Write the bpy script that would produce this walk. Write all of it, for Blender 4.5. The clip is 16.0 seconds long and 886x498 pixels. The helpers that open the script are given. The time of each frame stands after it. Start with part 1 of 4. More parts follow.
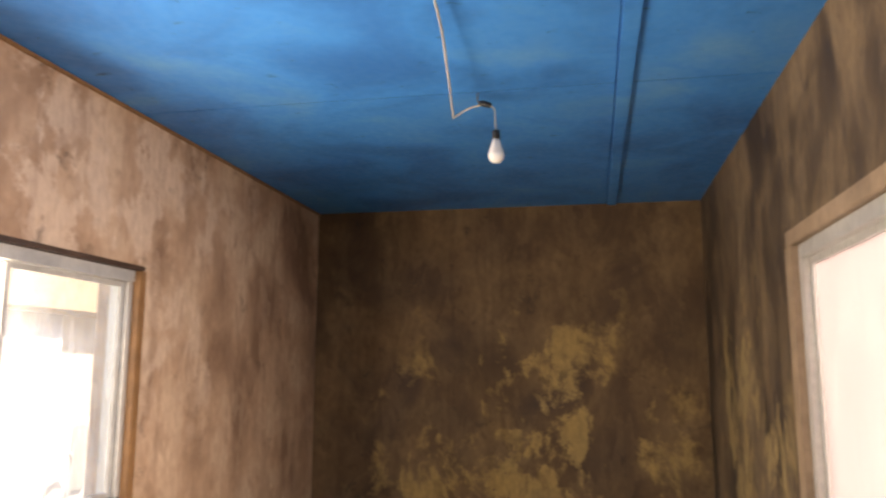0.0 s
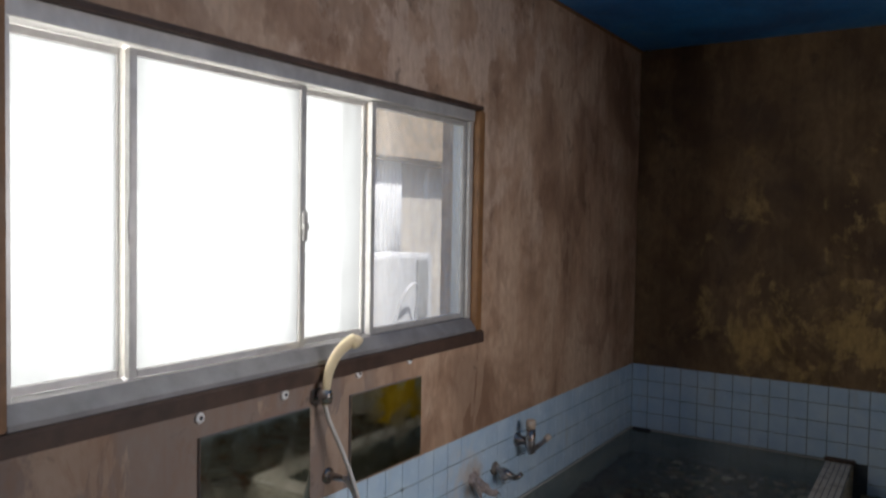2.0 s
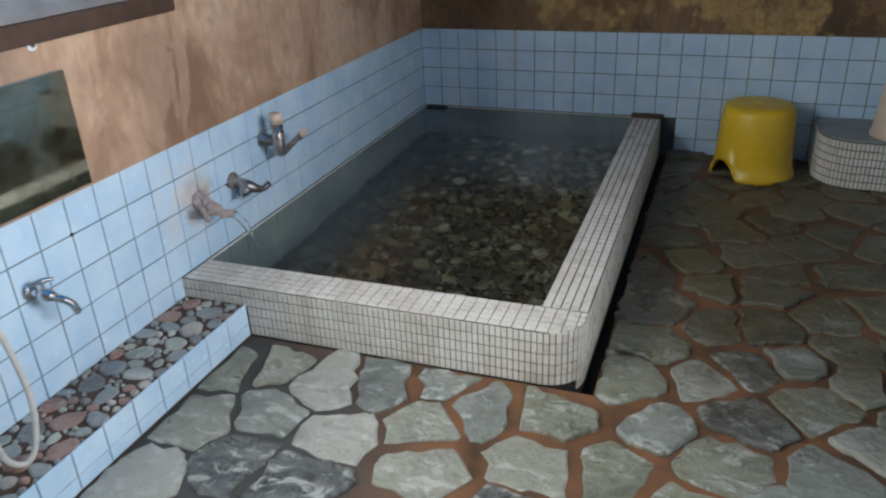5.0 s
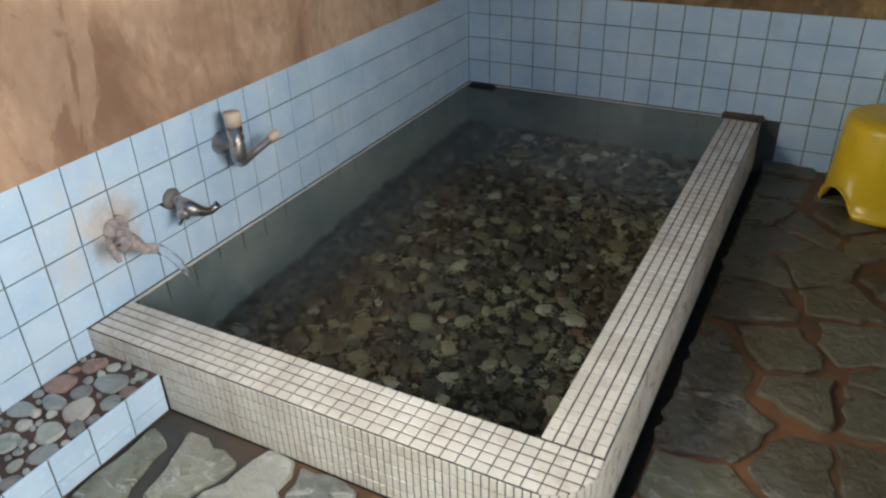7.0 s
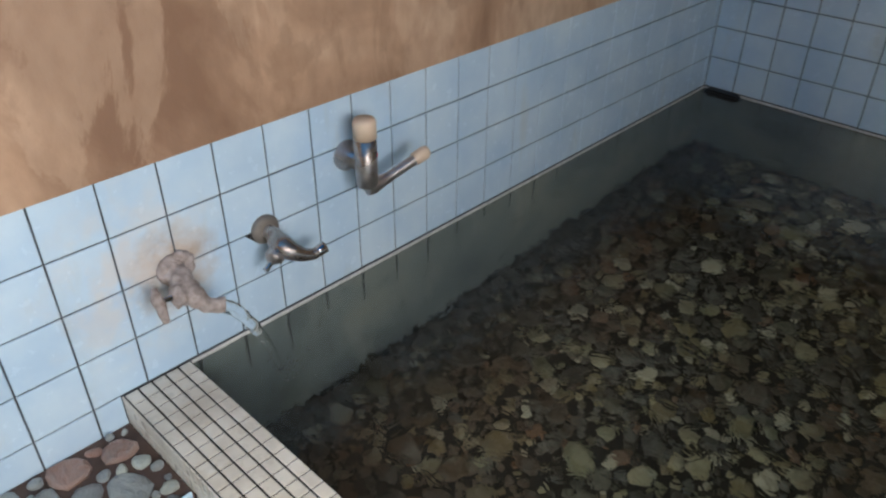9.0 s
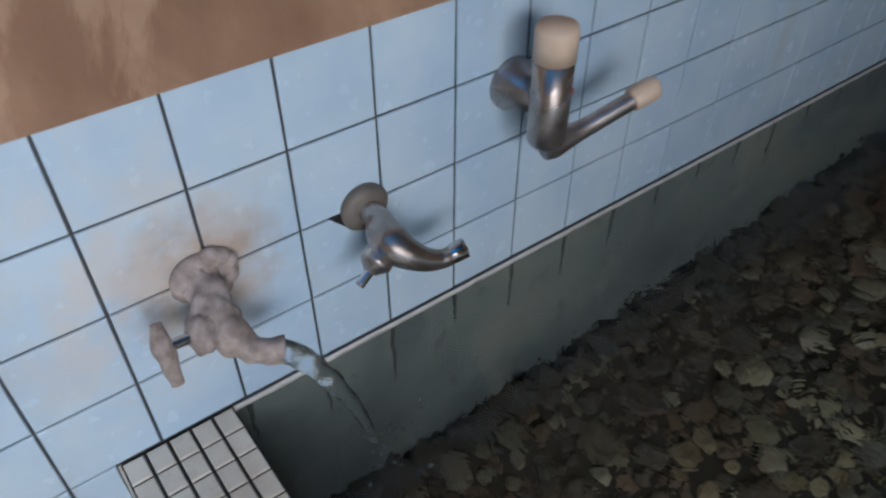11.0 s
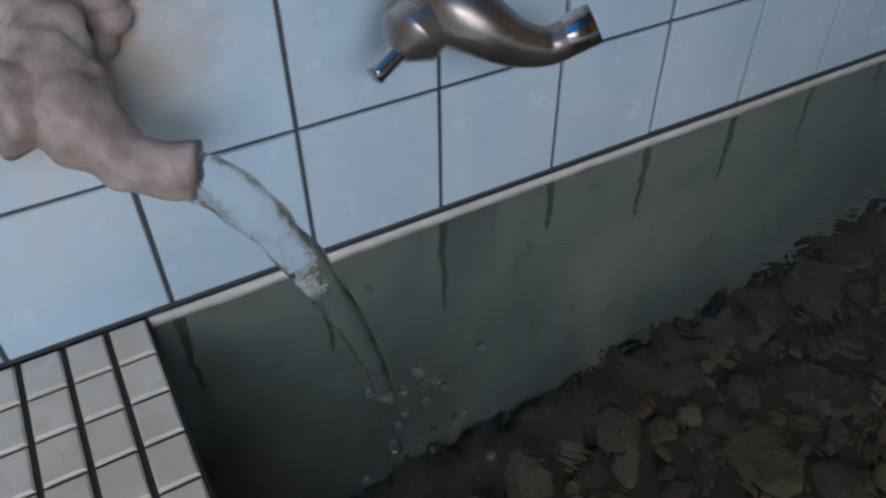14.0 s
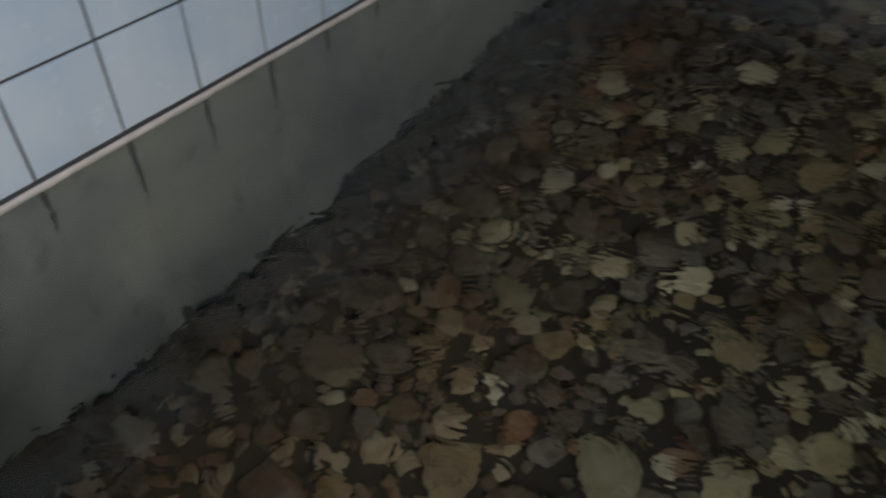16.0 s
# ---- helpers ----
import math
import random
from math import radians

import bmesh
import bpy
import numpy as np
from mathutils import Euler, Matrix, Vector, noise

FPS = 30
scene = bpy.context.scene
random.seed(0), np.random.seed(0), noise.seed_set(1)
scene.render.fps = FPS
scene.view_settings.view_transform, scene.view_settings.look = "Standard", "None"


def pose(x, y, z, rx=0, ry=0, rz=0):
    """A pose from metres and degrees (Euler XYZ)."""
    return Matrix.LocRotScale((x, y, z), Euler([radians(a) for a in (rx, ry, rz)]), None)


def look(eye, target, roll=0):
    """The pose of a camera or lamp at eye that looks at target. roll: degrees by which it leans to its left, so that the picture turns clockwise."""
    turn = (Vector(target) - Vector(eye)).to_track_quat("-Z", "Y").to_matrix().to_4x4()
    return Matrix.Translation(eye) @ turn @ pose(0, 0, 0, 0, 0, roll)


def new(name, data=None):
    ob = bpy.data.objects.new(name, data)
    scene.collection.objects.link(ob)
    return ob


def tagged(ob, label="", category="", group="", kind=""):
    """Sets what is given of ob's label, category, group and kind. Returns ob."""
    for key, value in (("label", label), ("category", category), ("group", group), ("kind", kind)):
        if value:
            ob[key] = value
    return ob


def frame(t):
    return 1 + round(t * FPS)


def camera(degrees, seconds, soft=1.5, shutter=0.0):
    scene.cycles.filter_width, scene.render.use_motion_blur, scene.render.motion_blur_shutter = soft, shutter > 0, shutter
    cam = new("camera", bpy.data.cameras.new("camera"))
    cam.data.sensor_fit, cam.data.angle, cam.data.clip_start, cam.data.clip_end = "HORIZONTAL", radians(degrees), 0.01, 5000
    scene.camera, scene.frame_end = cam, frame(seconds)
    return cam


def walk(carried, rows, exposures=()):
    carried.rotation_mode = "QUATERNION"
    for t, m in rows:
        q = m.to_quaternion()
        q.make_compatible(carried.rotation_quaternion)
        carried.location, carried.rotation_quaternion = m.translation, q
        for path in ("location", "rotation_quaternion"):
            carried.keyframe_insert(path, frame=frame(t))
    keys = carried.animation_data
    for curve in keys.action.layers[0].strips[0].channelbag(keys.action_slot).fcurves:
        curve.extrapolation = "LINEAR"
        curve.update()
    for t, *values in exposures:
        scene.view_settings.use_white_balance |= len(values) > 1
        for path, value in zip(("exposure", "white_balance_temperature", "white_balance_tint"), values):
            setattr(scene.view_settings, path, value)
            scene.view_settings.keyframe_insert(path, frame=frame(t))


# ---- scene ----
cam = camera(60.5, 16.0, soft=2.2, shutter=0.4)
PATH = [
    (0, (1.891, -2.923, 1.665), (1.51, -0.984, 1.973), 0.2),
    (0.5, (1.891, -2.957, 1.663), (1.252, -1.092, 2.0), 0.5),
    (1, (1.844, -2.992, 1.637), (0.882, -1.264, 1.934), 0.5),
    (1.5, (1.803, -2.989, 1.61), (0.713, -1.316, 1.715), 0.6),
    (2, (1.741, -2.946, 1.579), (0.646, -1.274, 1.502), 1.0),
    (2.5, (1.759, -2.862, 1.56), (0.667, -1.206, 1.305), 0.9),
    (3, (1.718, -2.676, 1.482), (0.653, -1.04, 1.05), -0.0),
    (3.5, (1.714, -2.53, 1.436), (0.663, -0.94, 0.829), -0.5),
    (4, (1.66, -2.381, 1.395), (0.713, -0.775, 0.671), -1.5),
    (4.5, (1.625, -2.217, 1.374), (0.901, -0.538, 0.563), -1.8),
    (5, (1.664, -1.993, 1.347), (1.012, -0.311, 0.483), -2.6),
    (7.5, (1.572, -0.978, 1.325), (0.664, 0.479, 0.297), -1.2),
    (8, (1.419, -0.812, 1.295), (0.421, 0.575, 0.256), -0.5),
    (8.5, (1.293, -0.647, 1.253), (0.188, 0.651, 0.208), -0.3),
    (11, (0.622, -0.147, 0.965), (-0.573, 0.731, -0.378), -0.2),
    (11.5, (0.503, -0.104, 0.849), (-0.671, 0.763, -0.518), -0.0),
    (12, (0.444, -0.077, 0.776), (-0.729, 0.773, -0.604), 0.9),
    (12.5, (0.414, -0.051, 0.679), (-0.802, 0.757, -0.688), 1.3),
    (13, (0.396, -0.037, 0.611), (-0.88, 0.726, -0.727), 0.3),
    (13.5, (0.401, -0.03, 0.57), (-0.927, 0.706, -0.732), -0.6),
    (14, (0.429, -0.015, 0.567), (-0.887, 0.707, -0.755), -0.8),
    (14.5, (0.481, 0.023, 0.572), (-0.775, 0.764, -0.797), -2.0),
    (15, (0.541, 0.056, 0.597), (-0.597, 0.894, -0.818), -1.4),
    (15.5, (0.608, 0.079, 0.627), (-0.397, 1.064, -0.794), -0.6),
    (16, (0.693, 0.062, 0.652), (-0.154, 1.27, -0.699), -0.1),
]
EXPOSURES = [(0, 1.75, 8000, 20), (1.0, 1.55, 7600, 18), (1.6, 0.7, 6700, 14), (2.5, -0.2, 5700, 14), (3.0, -0.08, 5050, 12), (3.5, 0.25, 4800, 7), (4.2, 0.9, 5200, 5), (5.0, 1.45, 5800, 7),
             (7.5, 1.78, 6400, 7), (8.5, 1.75, 6400, 8), (11, 1.4, 6000, 11), (12.5, 1.35, 6000, 11), (14, 1.25, 6000, 10), (16, 1.4, 6900, 14)]
walk(cam, [(t, look(eye, target, roll)) for t, eye, target, roll in PATH], EXPOSURES)

# ---- world, lamps ----
world = bpy.data.worlds.new("sky")
scene.world = world
world.use_nodes = True
wn = world.node_tree
sky = wn.nodes.new("ShaderNodeTexSky")
sky.sky_type, sky.sun_disc = "NISHITA", False
sky.sun_elevation, sky.sun_rotation = radians(61), radians(68)
wn.links.new(sky.outputs[0], wn.nodes["Background"].inputs[0])
wn.nodes["Background"].inputs[1].default_value = 0.15

sun = new("sun", bpy.data.lights.new("sun", "SUN"))
sun.data.energy, sun.data.angle, sun.data.color = 5.0, radians(0.5), (1, 0.95, 0.88)
sun.matrix_world = look((0, 0, 5), (-0.45, 0.18, 4.125))


def window_lamp(name, x, y0, y1, z0, z1, facing, watts, color):
    ob = new(name, bpy.data.lights.new(name, "AREA"))
    ob.data.shape, ob.data.size, ob.data.size_y = "RECTANGLE", z1 - z0, y1 - y0
    ob.data.energy, ob.data.color = watts, color
    ob.matrix_world = pose(x, (y0 + y1) / 2, (z0 + z1) / 2, 0, -90 * facing, 0)
    return ob


window_lamp("west_window_daylight", -0.17, -2.06, -0.74, 1.14, 2.03, 1, 30, (1.0, 0.96, 0.86))
east_light = window_lamp("east_window_daylight", 2.76, -1.76, -0.16, 1.12, 2.06, -1, 12, (1.0, 0.97, 0.95))
east_light.data.spread = radians(112)
east_light.matrix_world = pose(2.76, -0.96, 1.59, 0, 76, 0)

# ---- materials ----


class Nodes:
    """A small helper for building one node material."""

    def __init__(self, name):
        self.mat = bpy.data.materials.new(name)
        self.mat.use_nodes = True
        self.tree = self.mat.node_tree
        self.bsdf = self.tree.nodes["Principled BSDF"]
        self.place = self.add("ShaderNodeNewGeometry").outputs["Position"]

    def add(self, kind, **values):
        node = self.tree.nodes.new(kind)
        for key, value in values.items():
            node.inputs[key].default_value = value
        return node

    def link(self, a, b):
        self.tree.links.new(a, b)

    def noise(self, scale, detail=5.0, stretch=(1, 1, 1), shift=(0, 0, 0), distortion=0.0, rough=0.55):
        m = self.add("ShaderNodeMapping", Scale=stretch, Location=shift)
        self.link(self.place, m.inputs["Vector"])
        n = self.add("ShaderNodeTexNoise", Scale=scale, Detail=detail, Distortion=distortion, Roughness=rough)
        self.link(m.outputs[0], n.inputs["Vector"])
        return n.outputs["Fac"]

    def ramp(self, fac, *stops):
        r = self.add("ShaderNodeValToRGB")
        el = r.color_ramp.elements
        while len(el) < len(stops):
            el.new(0.5)
        for e, (p, c) in zip(el, stops):
            e.position, e.color = p, (*c, 1) if len(c) == 3 else c
        self.link(fac, r.inputs[0])
        return r.outputs["Color"]

    def grey(self, fac, a, b, lo=0.0, hi=1.0):
        m = self.add("ShaderNodeMapRange")
        for key, v in (("From Min", a), ("From Max", b), ("To Min", lo), ("To Max", hi)):
            m.inputs[key].default_value = v
        self.link(fac, m.inputs["Value"])
        return m.outputs[0]

    def mix(self, fac, a, b, kind="MIX"):
        m = self.tree.nodes.new("ShaderNodeMix")
        m.data_type, m.blend_type = "RGBA", kind
        for value, socket in ((fac, m.inputs[0]), (a, m.inputs[6]), (b, m.inputs[7])):
            if isinstance(value, (float, int)):
                socket.default_value = value
            elif isinstance(value, tuple):
                socket.default_value = (*value, 1)
            else:
                self.link(value, socket)
        return m.outputs[2]

    def math(self, op, a, b):
        m = self.tree.nodes.new("ShaderNodeMath")
        m.operation = op
        for value, socket in ((a, m.inputs[0]), (b, m.inputs[1])):
            if isinstance(value, (float, int)):
                socket.default_value = value
            else:
                self.link(value, socket)
        return m.outputs[0]

    def random(self):
        return self.add("ShaderNodeObjectInfo").outputs["Random"]

    def island(self):
        return self.add("ShaderNodeNewGeometry").outputs["Random Per Island"]

    def near(self, point, radius):
        """1 at a point, falling to 0 at the radius."""
        v = self.add("ShaderNodeVectorMath")
        v.operation = "DISTANCE"
        self.link(self.place, v.inputs[0])
        v.inputs[1].default_value = point
        return self.grey(v.outputs["Value"], 0.0, radius, 1.0, 0.0)

    def done(self, color, rough=0.6, metal=0.0, bump=None, strength=0.3, depth=0.004):
        for value, key in ((color, "Base Color"), (rough, "Roughness")):
            if isinstance(value, (float, int)):
                self.bsdf.inputs[key].default_value = value
            elif isinstance(value, tuple):
                self.bsdf.inputs[key].default_value = (*value, 1)
            else:
                self.link(value, self.bsdf.inputs[key])
        self.bsdf.inputs["Metallic"].default_value = metal
        if bump is not None:
            b = self.add("ShaderNodeBump", Strength=strength, Distance=depth)
            self.link(bump, b.inputs["Height"])
            self.link(b.outputs[0], self.bsdf.inputs["Normal"])
        return self.mat


def plain(name, color, rough=0.5, metal=0.0, wear=0.25, scale=25.0, bump=0.15, other=None):
    """A surface with a little grain and wear."""
    n = Nodes(name)
    f = n.noise(scale, 6)
    g = n.noise(scale * 0.2, 3, shift=(3, 1, 7))
    dark = other or tuple(c * (1 - wear) for c in color)
    c = n.ramp(n.math("MULTIPLY", n.math("ADD", f, g), 0.5), (0.35, dark), (0.62, color))
    return n.done(c, n.grey(g, 0.3, 0.7, max(rough - 0.08, 0.03), rough + 0.08), metal, f, bump, 0.002)


def plaster(name, tones, patch, patch_at, seed, damp=None):
    """Old water-stained plaster: streaks running down, blotches and pale worn patches."""
    n = Nodes(name)
    streak = n.noise(2.6, 7, (1.1, 1.1, 0.6), (seed, 0, 0), 0.5, 0.5)
    blotch = n.noise(2.3, 7, (1, 1, 0.8), (seed, 2, 5), 0.8)
    fine = n.noise(28, 6, (1, 1, 0.6), (1, seed, 3))
    base = n.ramp(n.math("ADD", n.math("MULTIPLY", streak, 0.45), n.math("MULTIPLY", blotch, 0.55)),
                  (0.38, tones[0]), (0.48, tones[1]), (0.58, tones[2]))
    worn = n.math("MULTIPLY", n.grey(n.noise(3.4, 8, (1, 1, 0.75), (seed * 2, 1, 0), 0.25, 0.66), 0.46, 0.64), n.near(*patch_at))
    base = n.mix(n.grey(worn, 0.12, 0.36, 0.0, 0.85), base, patch)
    if damp:
        grey = n.math("MULTIPLY", n.near(*damp), n.grey(n.noise(4.0, 7, (1, 1, 0.7), (6, seed, 1), 0.4), 0.25, 0.6, 0.45, 1.0))
        base = n.mix(n.grey(grey, 0.03, 0.30, 0.0, 0.85), base, (0.21, 0.175, 0.155))
    film = n.noise(3.2, 9, (1.25, 1.25, 0.55), (seed * 3, 4, 1), 0.3, 0.6)
    base = n.mix(n.grey(film, 0.535, 0.56, 0.0, 0.35), base, tones[2])
    peel = n.noise(4.6, 9, (1.1, 1.1, 0.6), (2, seed * 5, 8), 0.6, 0.62)
    base = n.mix(n.grey(peel, 0.56, 0.60, 0.0, 0.32), base, tones[0])
    run = n.noise(9.0, 4, (1.6, 1.6, 0.07), (seed, 3, 3), 0.1, 0.5)
    base = n.mix(n.grey(run, 0.56, 0.66, 0.0, 0.22), base, tones[0])
    mould = n.grey(n.noise(7.0, 8, (1, 1, 0.9), (seed, 9, 2), 0.5, 0.65), 0.60, 0.70, 0.0, 0.55)
    base = n.mix(mould, base, (0.035, 0.028, 0.022))
    base = n.mix(n.grey(fine, 0.35, 0.7, 0.0, 0.35), base, tones[0])
    return n.done(base, n.grey(blotch, 0.3, 0.7, 0.62, 0.9), 0, n.math("ADD", fine, n.math("MULTIPLY", blotch, 1.5)), 0.35, 0.006)


M_PLASTER = plaster("stained_plaster", ((0.24, 0.135, 0.08), (0.47, 0.30, 0.19), (0.62, 0.44, 0.30)), (0.66, 0.49, 0.36), ((0, -0.3, 2.5), 1.8), 1.0, ((0, -1.75, 0.70), 1.35))
# mouldy back wall; its tones are also lowered for the shade at that end
M_PLASTER_BACK = plaster("mouldy_shaded_plaster", ((0.075, 0.040, 0.020), (0.16, 0.096, 0.045), (0.26, 0.165, 0.08)), (0.56, 0.37, 0.13), ((1.5, 2.1, 1.05), 1.55), 4.0)
# darkened copy of the plaster: the east side's shade is in its tones
M_PLASTER_EAST = plaster("shaded_east_plaster", ((0.035, 0.022, 0.014), (0.085, 0.055, 0.03), (0.20, 0.135, 0.075)), (0.40, 0.28, 0.12), ((2.6, 0.9, 1.2), 1.2), 7.0)

n = Nodes("blue_painted_board")
fa, fb = n.noise(2.0, 6, distortion=0.5), n.noise(30, 5)
c = n.ramp(fa, (0.35, (0.022, 0.16, 0.47)), (0.55, (0.034, 0.25, 0.66)), (0.72, (0.09, 0.31, 0.63)))
c = n.mix(n.grey(n.noise(9, 9, (1, 2, 1), rough=0.7), 0.63, 0.70, 0, 0.8), c, (0.015, 0.05, 0.12))
M_BLUE = n.done(c, n.grey(fb, 0.3, 0.7, 0.4, 0.6), 0, fb, 0.2, 0.002)


def tile_material(name, color, pale):
    n = Nodes(name)
    cloud = n.noise(7, 4)
    c = n.mix(n.grey(cloud, 0.35, 0.7), color, pale)
    tone = n.grey(n.random(), 0, 1, 0.86, 1.06)
    c = n.mix(1.0, c, n.ramp(tone, (0.0, (0.8, 0.8, 0.8)), (1.0, (1, 1, 1))), "MULTIPLY")
    # rust and lime round the old bath tap
    rust = n.math("MULTIPLY", n.near((0, -0.01, 0.405), 0.13), n.grey(n.noise(22, 5), 0.25, 0.6, 0.25, 1.0))
    c = n.mix(n.grey(rust, 0.15, 0.65, 0, 0.8), c, (0.42, 0.26, 0.13))
    lime = n.math("MULTIPLY", n.near((0, -0.08, 0.42), 0.24), n.grey(n.noise(15, 5, shift=(2, 2, 2)), 0.35, 0.6))
    c = n.mix(n.grey(lime, 0.1, 0.7, 0, 0.55), c, (0.70, 0.64, 0.58))
    drip = n.grey(n.noise(12, 6, (1, 1, 0.3), (4, 4, 1)), 0.6, 0.75, 0, 0.35)
    c = n.mix(drip, c, (0.50, 0.52, 0.48))
    return n.done(c, n.grey(n.noise(40, 3), 0.3, 0.7, 0.12, 0.3), 0, n.noise(12, 2), 0.06, 0.004)


M_TILE = tile_material("pale_blue_glazed_tile", (0.47, 0.63, 0.78), (0.60, 0.74, 0.84))
M_GROUT = plain("dark_grout", (0.07, 0.08, 0.09), 0.9)
M_MOSAIC_GROUT = plain("mosaic_grout", (0.028, 0.026, 0.024), 0.9)

n = Nodes("ivory_mosaic")
c = n.ramp(n.math("ADD", n.math("MULTIPLY", n.random(), 0.15), n.math("MULTIPLY", n.noise(9, 6), 0.85)), (0.25, (0.50, 0.45, 0.38)), (0.5, (0.68, 0.63, 0.54)), (0.75, (0.78, 0.75, 0.68)))
c = n.mix(n.grey(n.noise(5, 7, (1, 1, 0.4), (2, 7, 1)), 0.55, 0.72, 0, 0.5), c, (0.36, 0.28, 0.20))
M_MOSAIC = n.done(c, n.grey(n.noise(30, 3), 0.3, 0.7, 0.22, 0.42), 0, n.noise(60, 3), 0.1, 0.001)


def stone_material(name, stops, rough, use_island, film=False):
    n = Nodes(name)
    r = n.island() if use_island else n.random()
    tone = n.ramp(r, *stops)
    tone.node.color_ramp.interpolation = "CONSTANT"
    vein = n.noise(14, 8, (1, 1.3, 1), distortion=1.2, rough=0.65)
    c = n.mix(n.grey(vein, 0.35, 0.68, 0.0, 0.75), tone, n.mix(0.5, tone, (0.52, 0.52, 0.47)))
    c = n.mix(n.grey(n.noise(5, 6), 0.52, 0.7, 0, 0.5), c, (0.06, 0.065, 0.06))
    if film == "silt":
        # silt in drifts; the near-wall shade along the west side is coloured in too
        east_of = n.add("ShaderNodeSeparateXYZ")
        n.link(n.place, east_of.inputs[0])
        silt_shade = n.math("ADD", n.grey(east_of.outputs["X"], 0.05, 0.45, 0.55, 0.0), n.noise(3.2, 6, shift=(4, 1, 0)))
        c = n.mix(n.grey(silt_shade, 0.55, 0.85, 0, 0.8), c, (0.045, 0.042, 0.034))
        c = n.mix(n.grey(n.noise(4.5, 5, shift=(0, 5, 2)), 0.54, 0.62, 0, 0.4), c, (0.14, 0.065, 0.02))
    elif film:
        # sharp pale cleavage faces, and a brown mineral film towards the far east corner
        c = n.mix(n.grey(n.noise(11, 9, (1, 1.6, 1), (2, 6, 0), 0.8, 0.68), 0.54, 0.61, 0, 0.75), c, (0.50, 0.50, 0.45))
        wet = n.math("MULTIPLY", n.near((2.2, 1.3, 0), 1.9), n.grey(n.noise(3.5, 7, shift=(1, 8, 0)), 0.3, 0.6, 0.5, 1.0))
        c = n.mix(n.grey(wet, 0.06, 0.42, 0, 0.8), c, (0.085, 0.062, 0.022))
    return n.done(c, n.grey(n.noise(6, 4, shift=(5, 5, 0)), 0.35, 0.65, rough[0], rough[1]), 0, n.math("ADD", n.math("MULTIPLY", vein, 2.0), n.noise(45, 5)), 0.8, 0.010)


M_STONE = stone_material("green_grey_flagstone", ((0.0, (0.19, 0.20, 0.165)), (0.2, (0.25, 0.245, 0.18)), (0.42, (0.11, 0.12, 0.105)), (0.52, (0.17, 0.17, 0.105)), (0.68, (0.36, 0.35, 0.29)), (0.86, (0.03, 0.032, 0.032))), (0.22, 0.55), False, True)
M_PEBBLE = stone_material("river_pebble", ((0.0, (0.325, 0.351, 0.338)), (0.25, (0.494, 0.520, 0.442)), (0.45, (0.169, 0.169, 0.169)), (0.6, (0.364, 0.195, 0.143)), (0.75, (0.546, 0.494, 0.416)), (0.9, (0.260, 0.286, 0.299))), (0.2, 0.45), False)
M_PEBBLE_FAR = stone_material("river_pebble_joined", ((0.0, (0.325, 0.351, 0.338)), (0.25, (0.494, 0.520, 0.442)), (0.45, (0.169, 0.169, 0.169)), (0.6, (0.364, 0.195, 0.143)), (0.75, (0.546, 0.494, 0.416)), (0.9, (0.260, 0.286, 0.299))), (0.2, 0.45), True)
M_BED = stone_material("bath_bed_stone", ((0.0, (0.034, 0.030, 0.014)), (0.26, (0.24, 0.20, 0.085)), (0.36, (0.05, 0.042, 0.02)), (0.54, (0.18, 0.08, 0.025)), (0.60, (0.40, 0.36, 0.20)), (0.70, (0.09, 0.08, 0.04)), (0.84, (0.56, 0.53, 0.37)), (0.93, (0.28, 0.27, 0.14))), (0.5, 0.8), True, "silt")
n = Nodes("orange_brown_mortar")
fa, fb = n.noise(9, 6), n.noise(60, 5)
c = n.ramp(fa, (0.35, (0.075, 0.042, 0.022)), (0.62, (0.19, 0.085, 0.034)))
grey = n.grey(n.math("ADD", n.math("MULTIPLY", n.near((0.25, -0.8, 0), 1.0), 1.0), n.math("MULTIPLY", fa, 0.35)), 0.35, 0.6)
M_MORTAR = n.done(n.mix(grey, c, (0.055, 0.052, 0.046)), n.grey(fa, 0.3, 0.7, 0.4, 0.8), 0, fb, 0.5, 0.004)
M_DARK_MORTAR = plain("dark_mortar", (0.10, 0.06, 0.045), 0.8, 0, 0.5, 30, 0.5)
M_BED_MORTAR = plain("silt", (0.035, 0.033, 0.025), 0.9)
n = Nodes("slimy_grey_render")
fa, fb = n.noise(3.0, 6, (1, 1, 0.7), (1, 2, 4), 0.4), n.noise(22, 7, (1, 1, 0.5), (3, 1, 1))
c = n.ramp(fa, (0.36, (0.085, 0.105, 0.105)), (0.5, (0.135, 0.16, 0.152)), (0.64, (0.19, 0.205, 0.18)))
c = n.mix(n.grey(fb, 0.58, 0.68, 0, 0.55), c, (0.06, 0.068, 0.06))
c = n.mix(n.grey(n.noise(14, 8, (1, 0.8, 0.15), (8, 1, 2)), 0.56, 0.68, 0, 0.3), c, (0.27, 0.28, 0.255))
M_CONCRETE = n.done(c, 0.7, 0, n.math("ADD", fa, fb), 0.4, 0.004)
# dark colour for the tile joints' reflections in the bath water
M_JOINT_REFLECTION = plain("dark_joint_reflection", (0.05, 0.06, 0.06), 0.8, 0, 0.4, 40, 0.3)
M_LIME = plain("lime_crust", (0.66, 0.66, 0.64), 0.8, 0, 0.3, 40, 0.6)
# aluminium made darker, with the sill's shade put into the colour
M_SILL = plain("shaded_aluminium", (0.30, 0.29, 0.29), 0.5, 0.3, 0.35, 14, 0.2)
M_ALU = plain("dull_aluminium", (0.66, 0.65, 0.62), 0.42, 0.5, 0.2, 30, 0.1)
M_BROWN_WOOD = plain("dark_brown_wood", (0.085, 0.048, 0.032), 0.55, 0, 0.5, 18, 0.4)
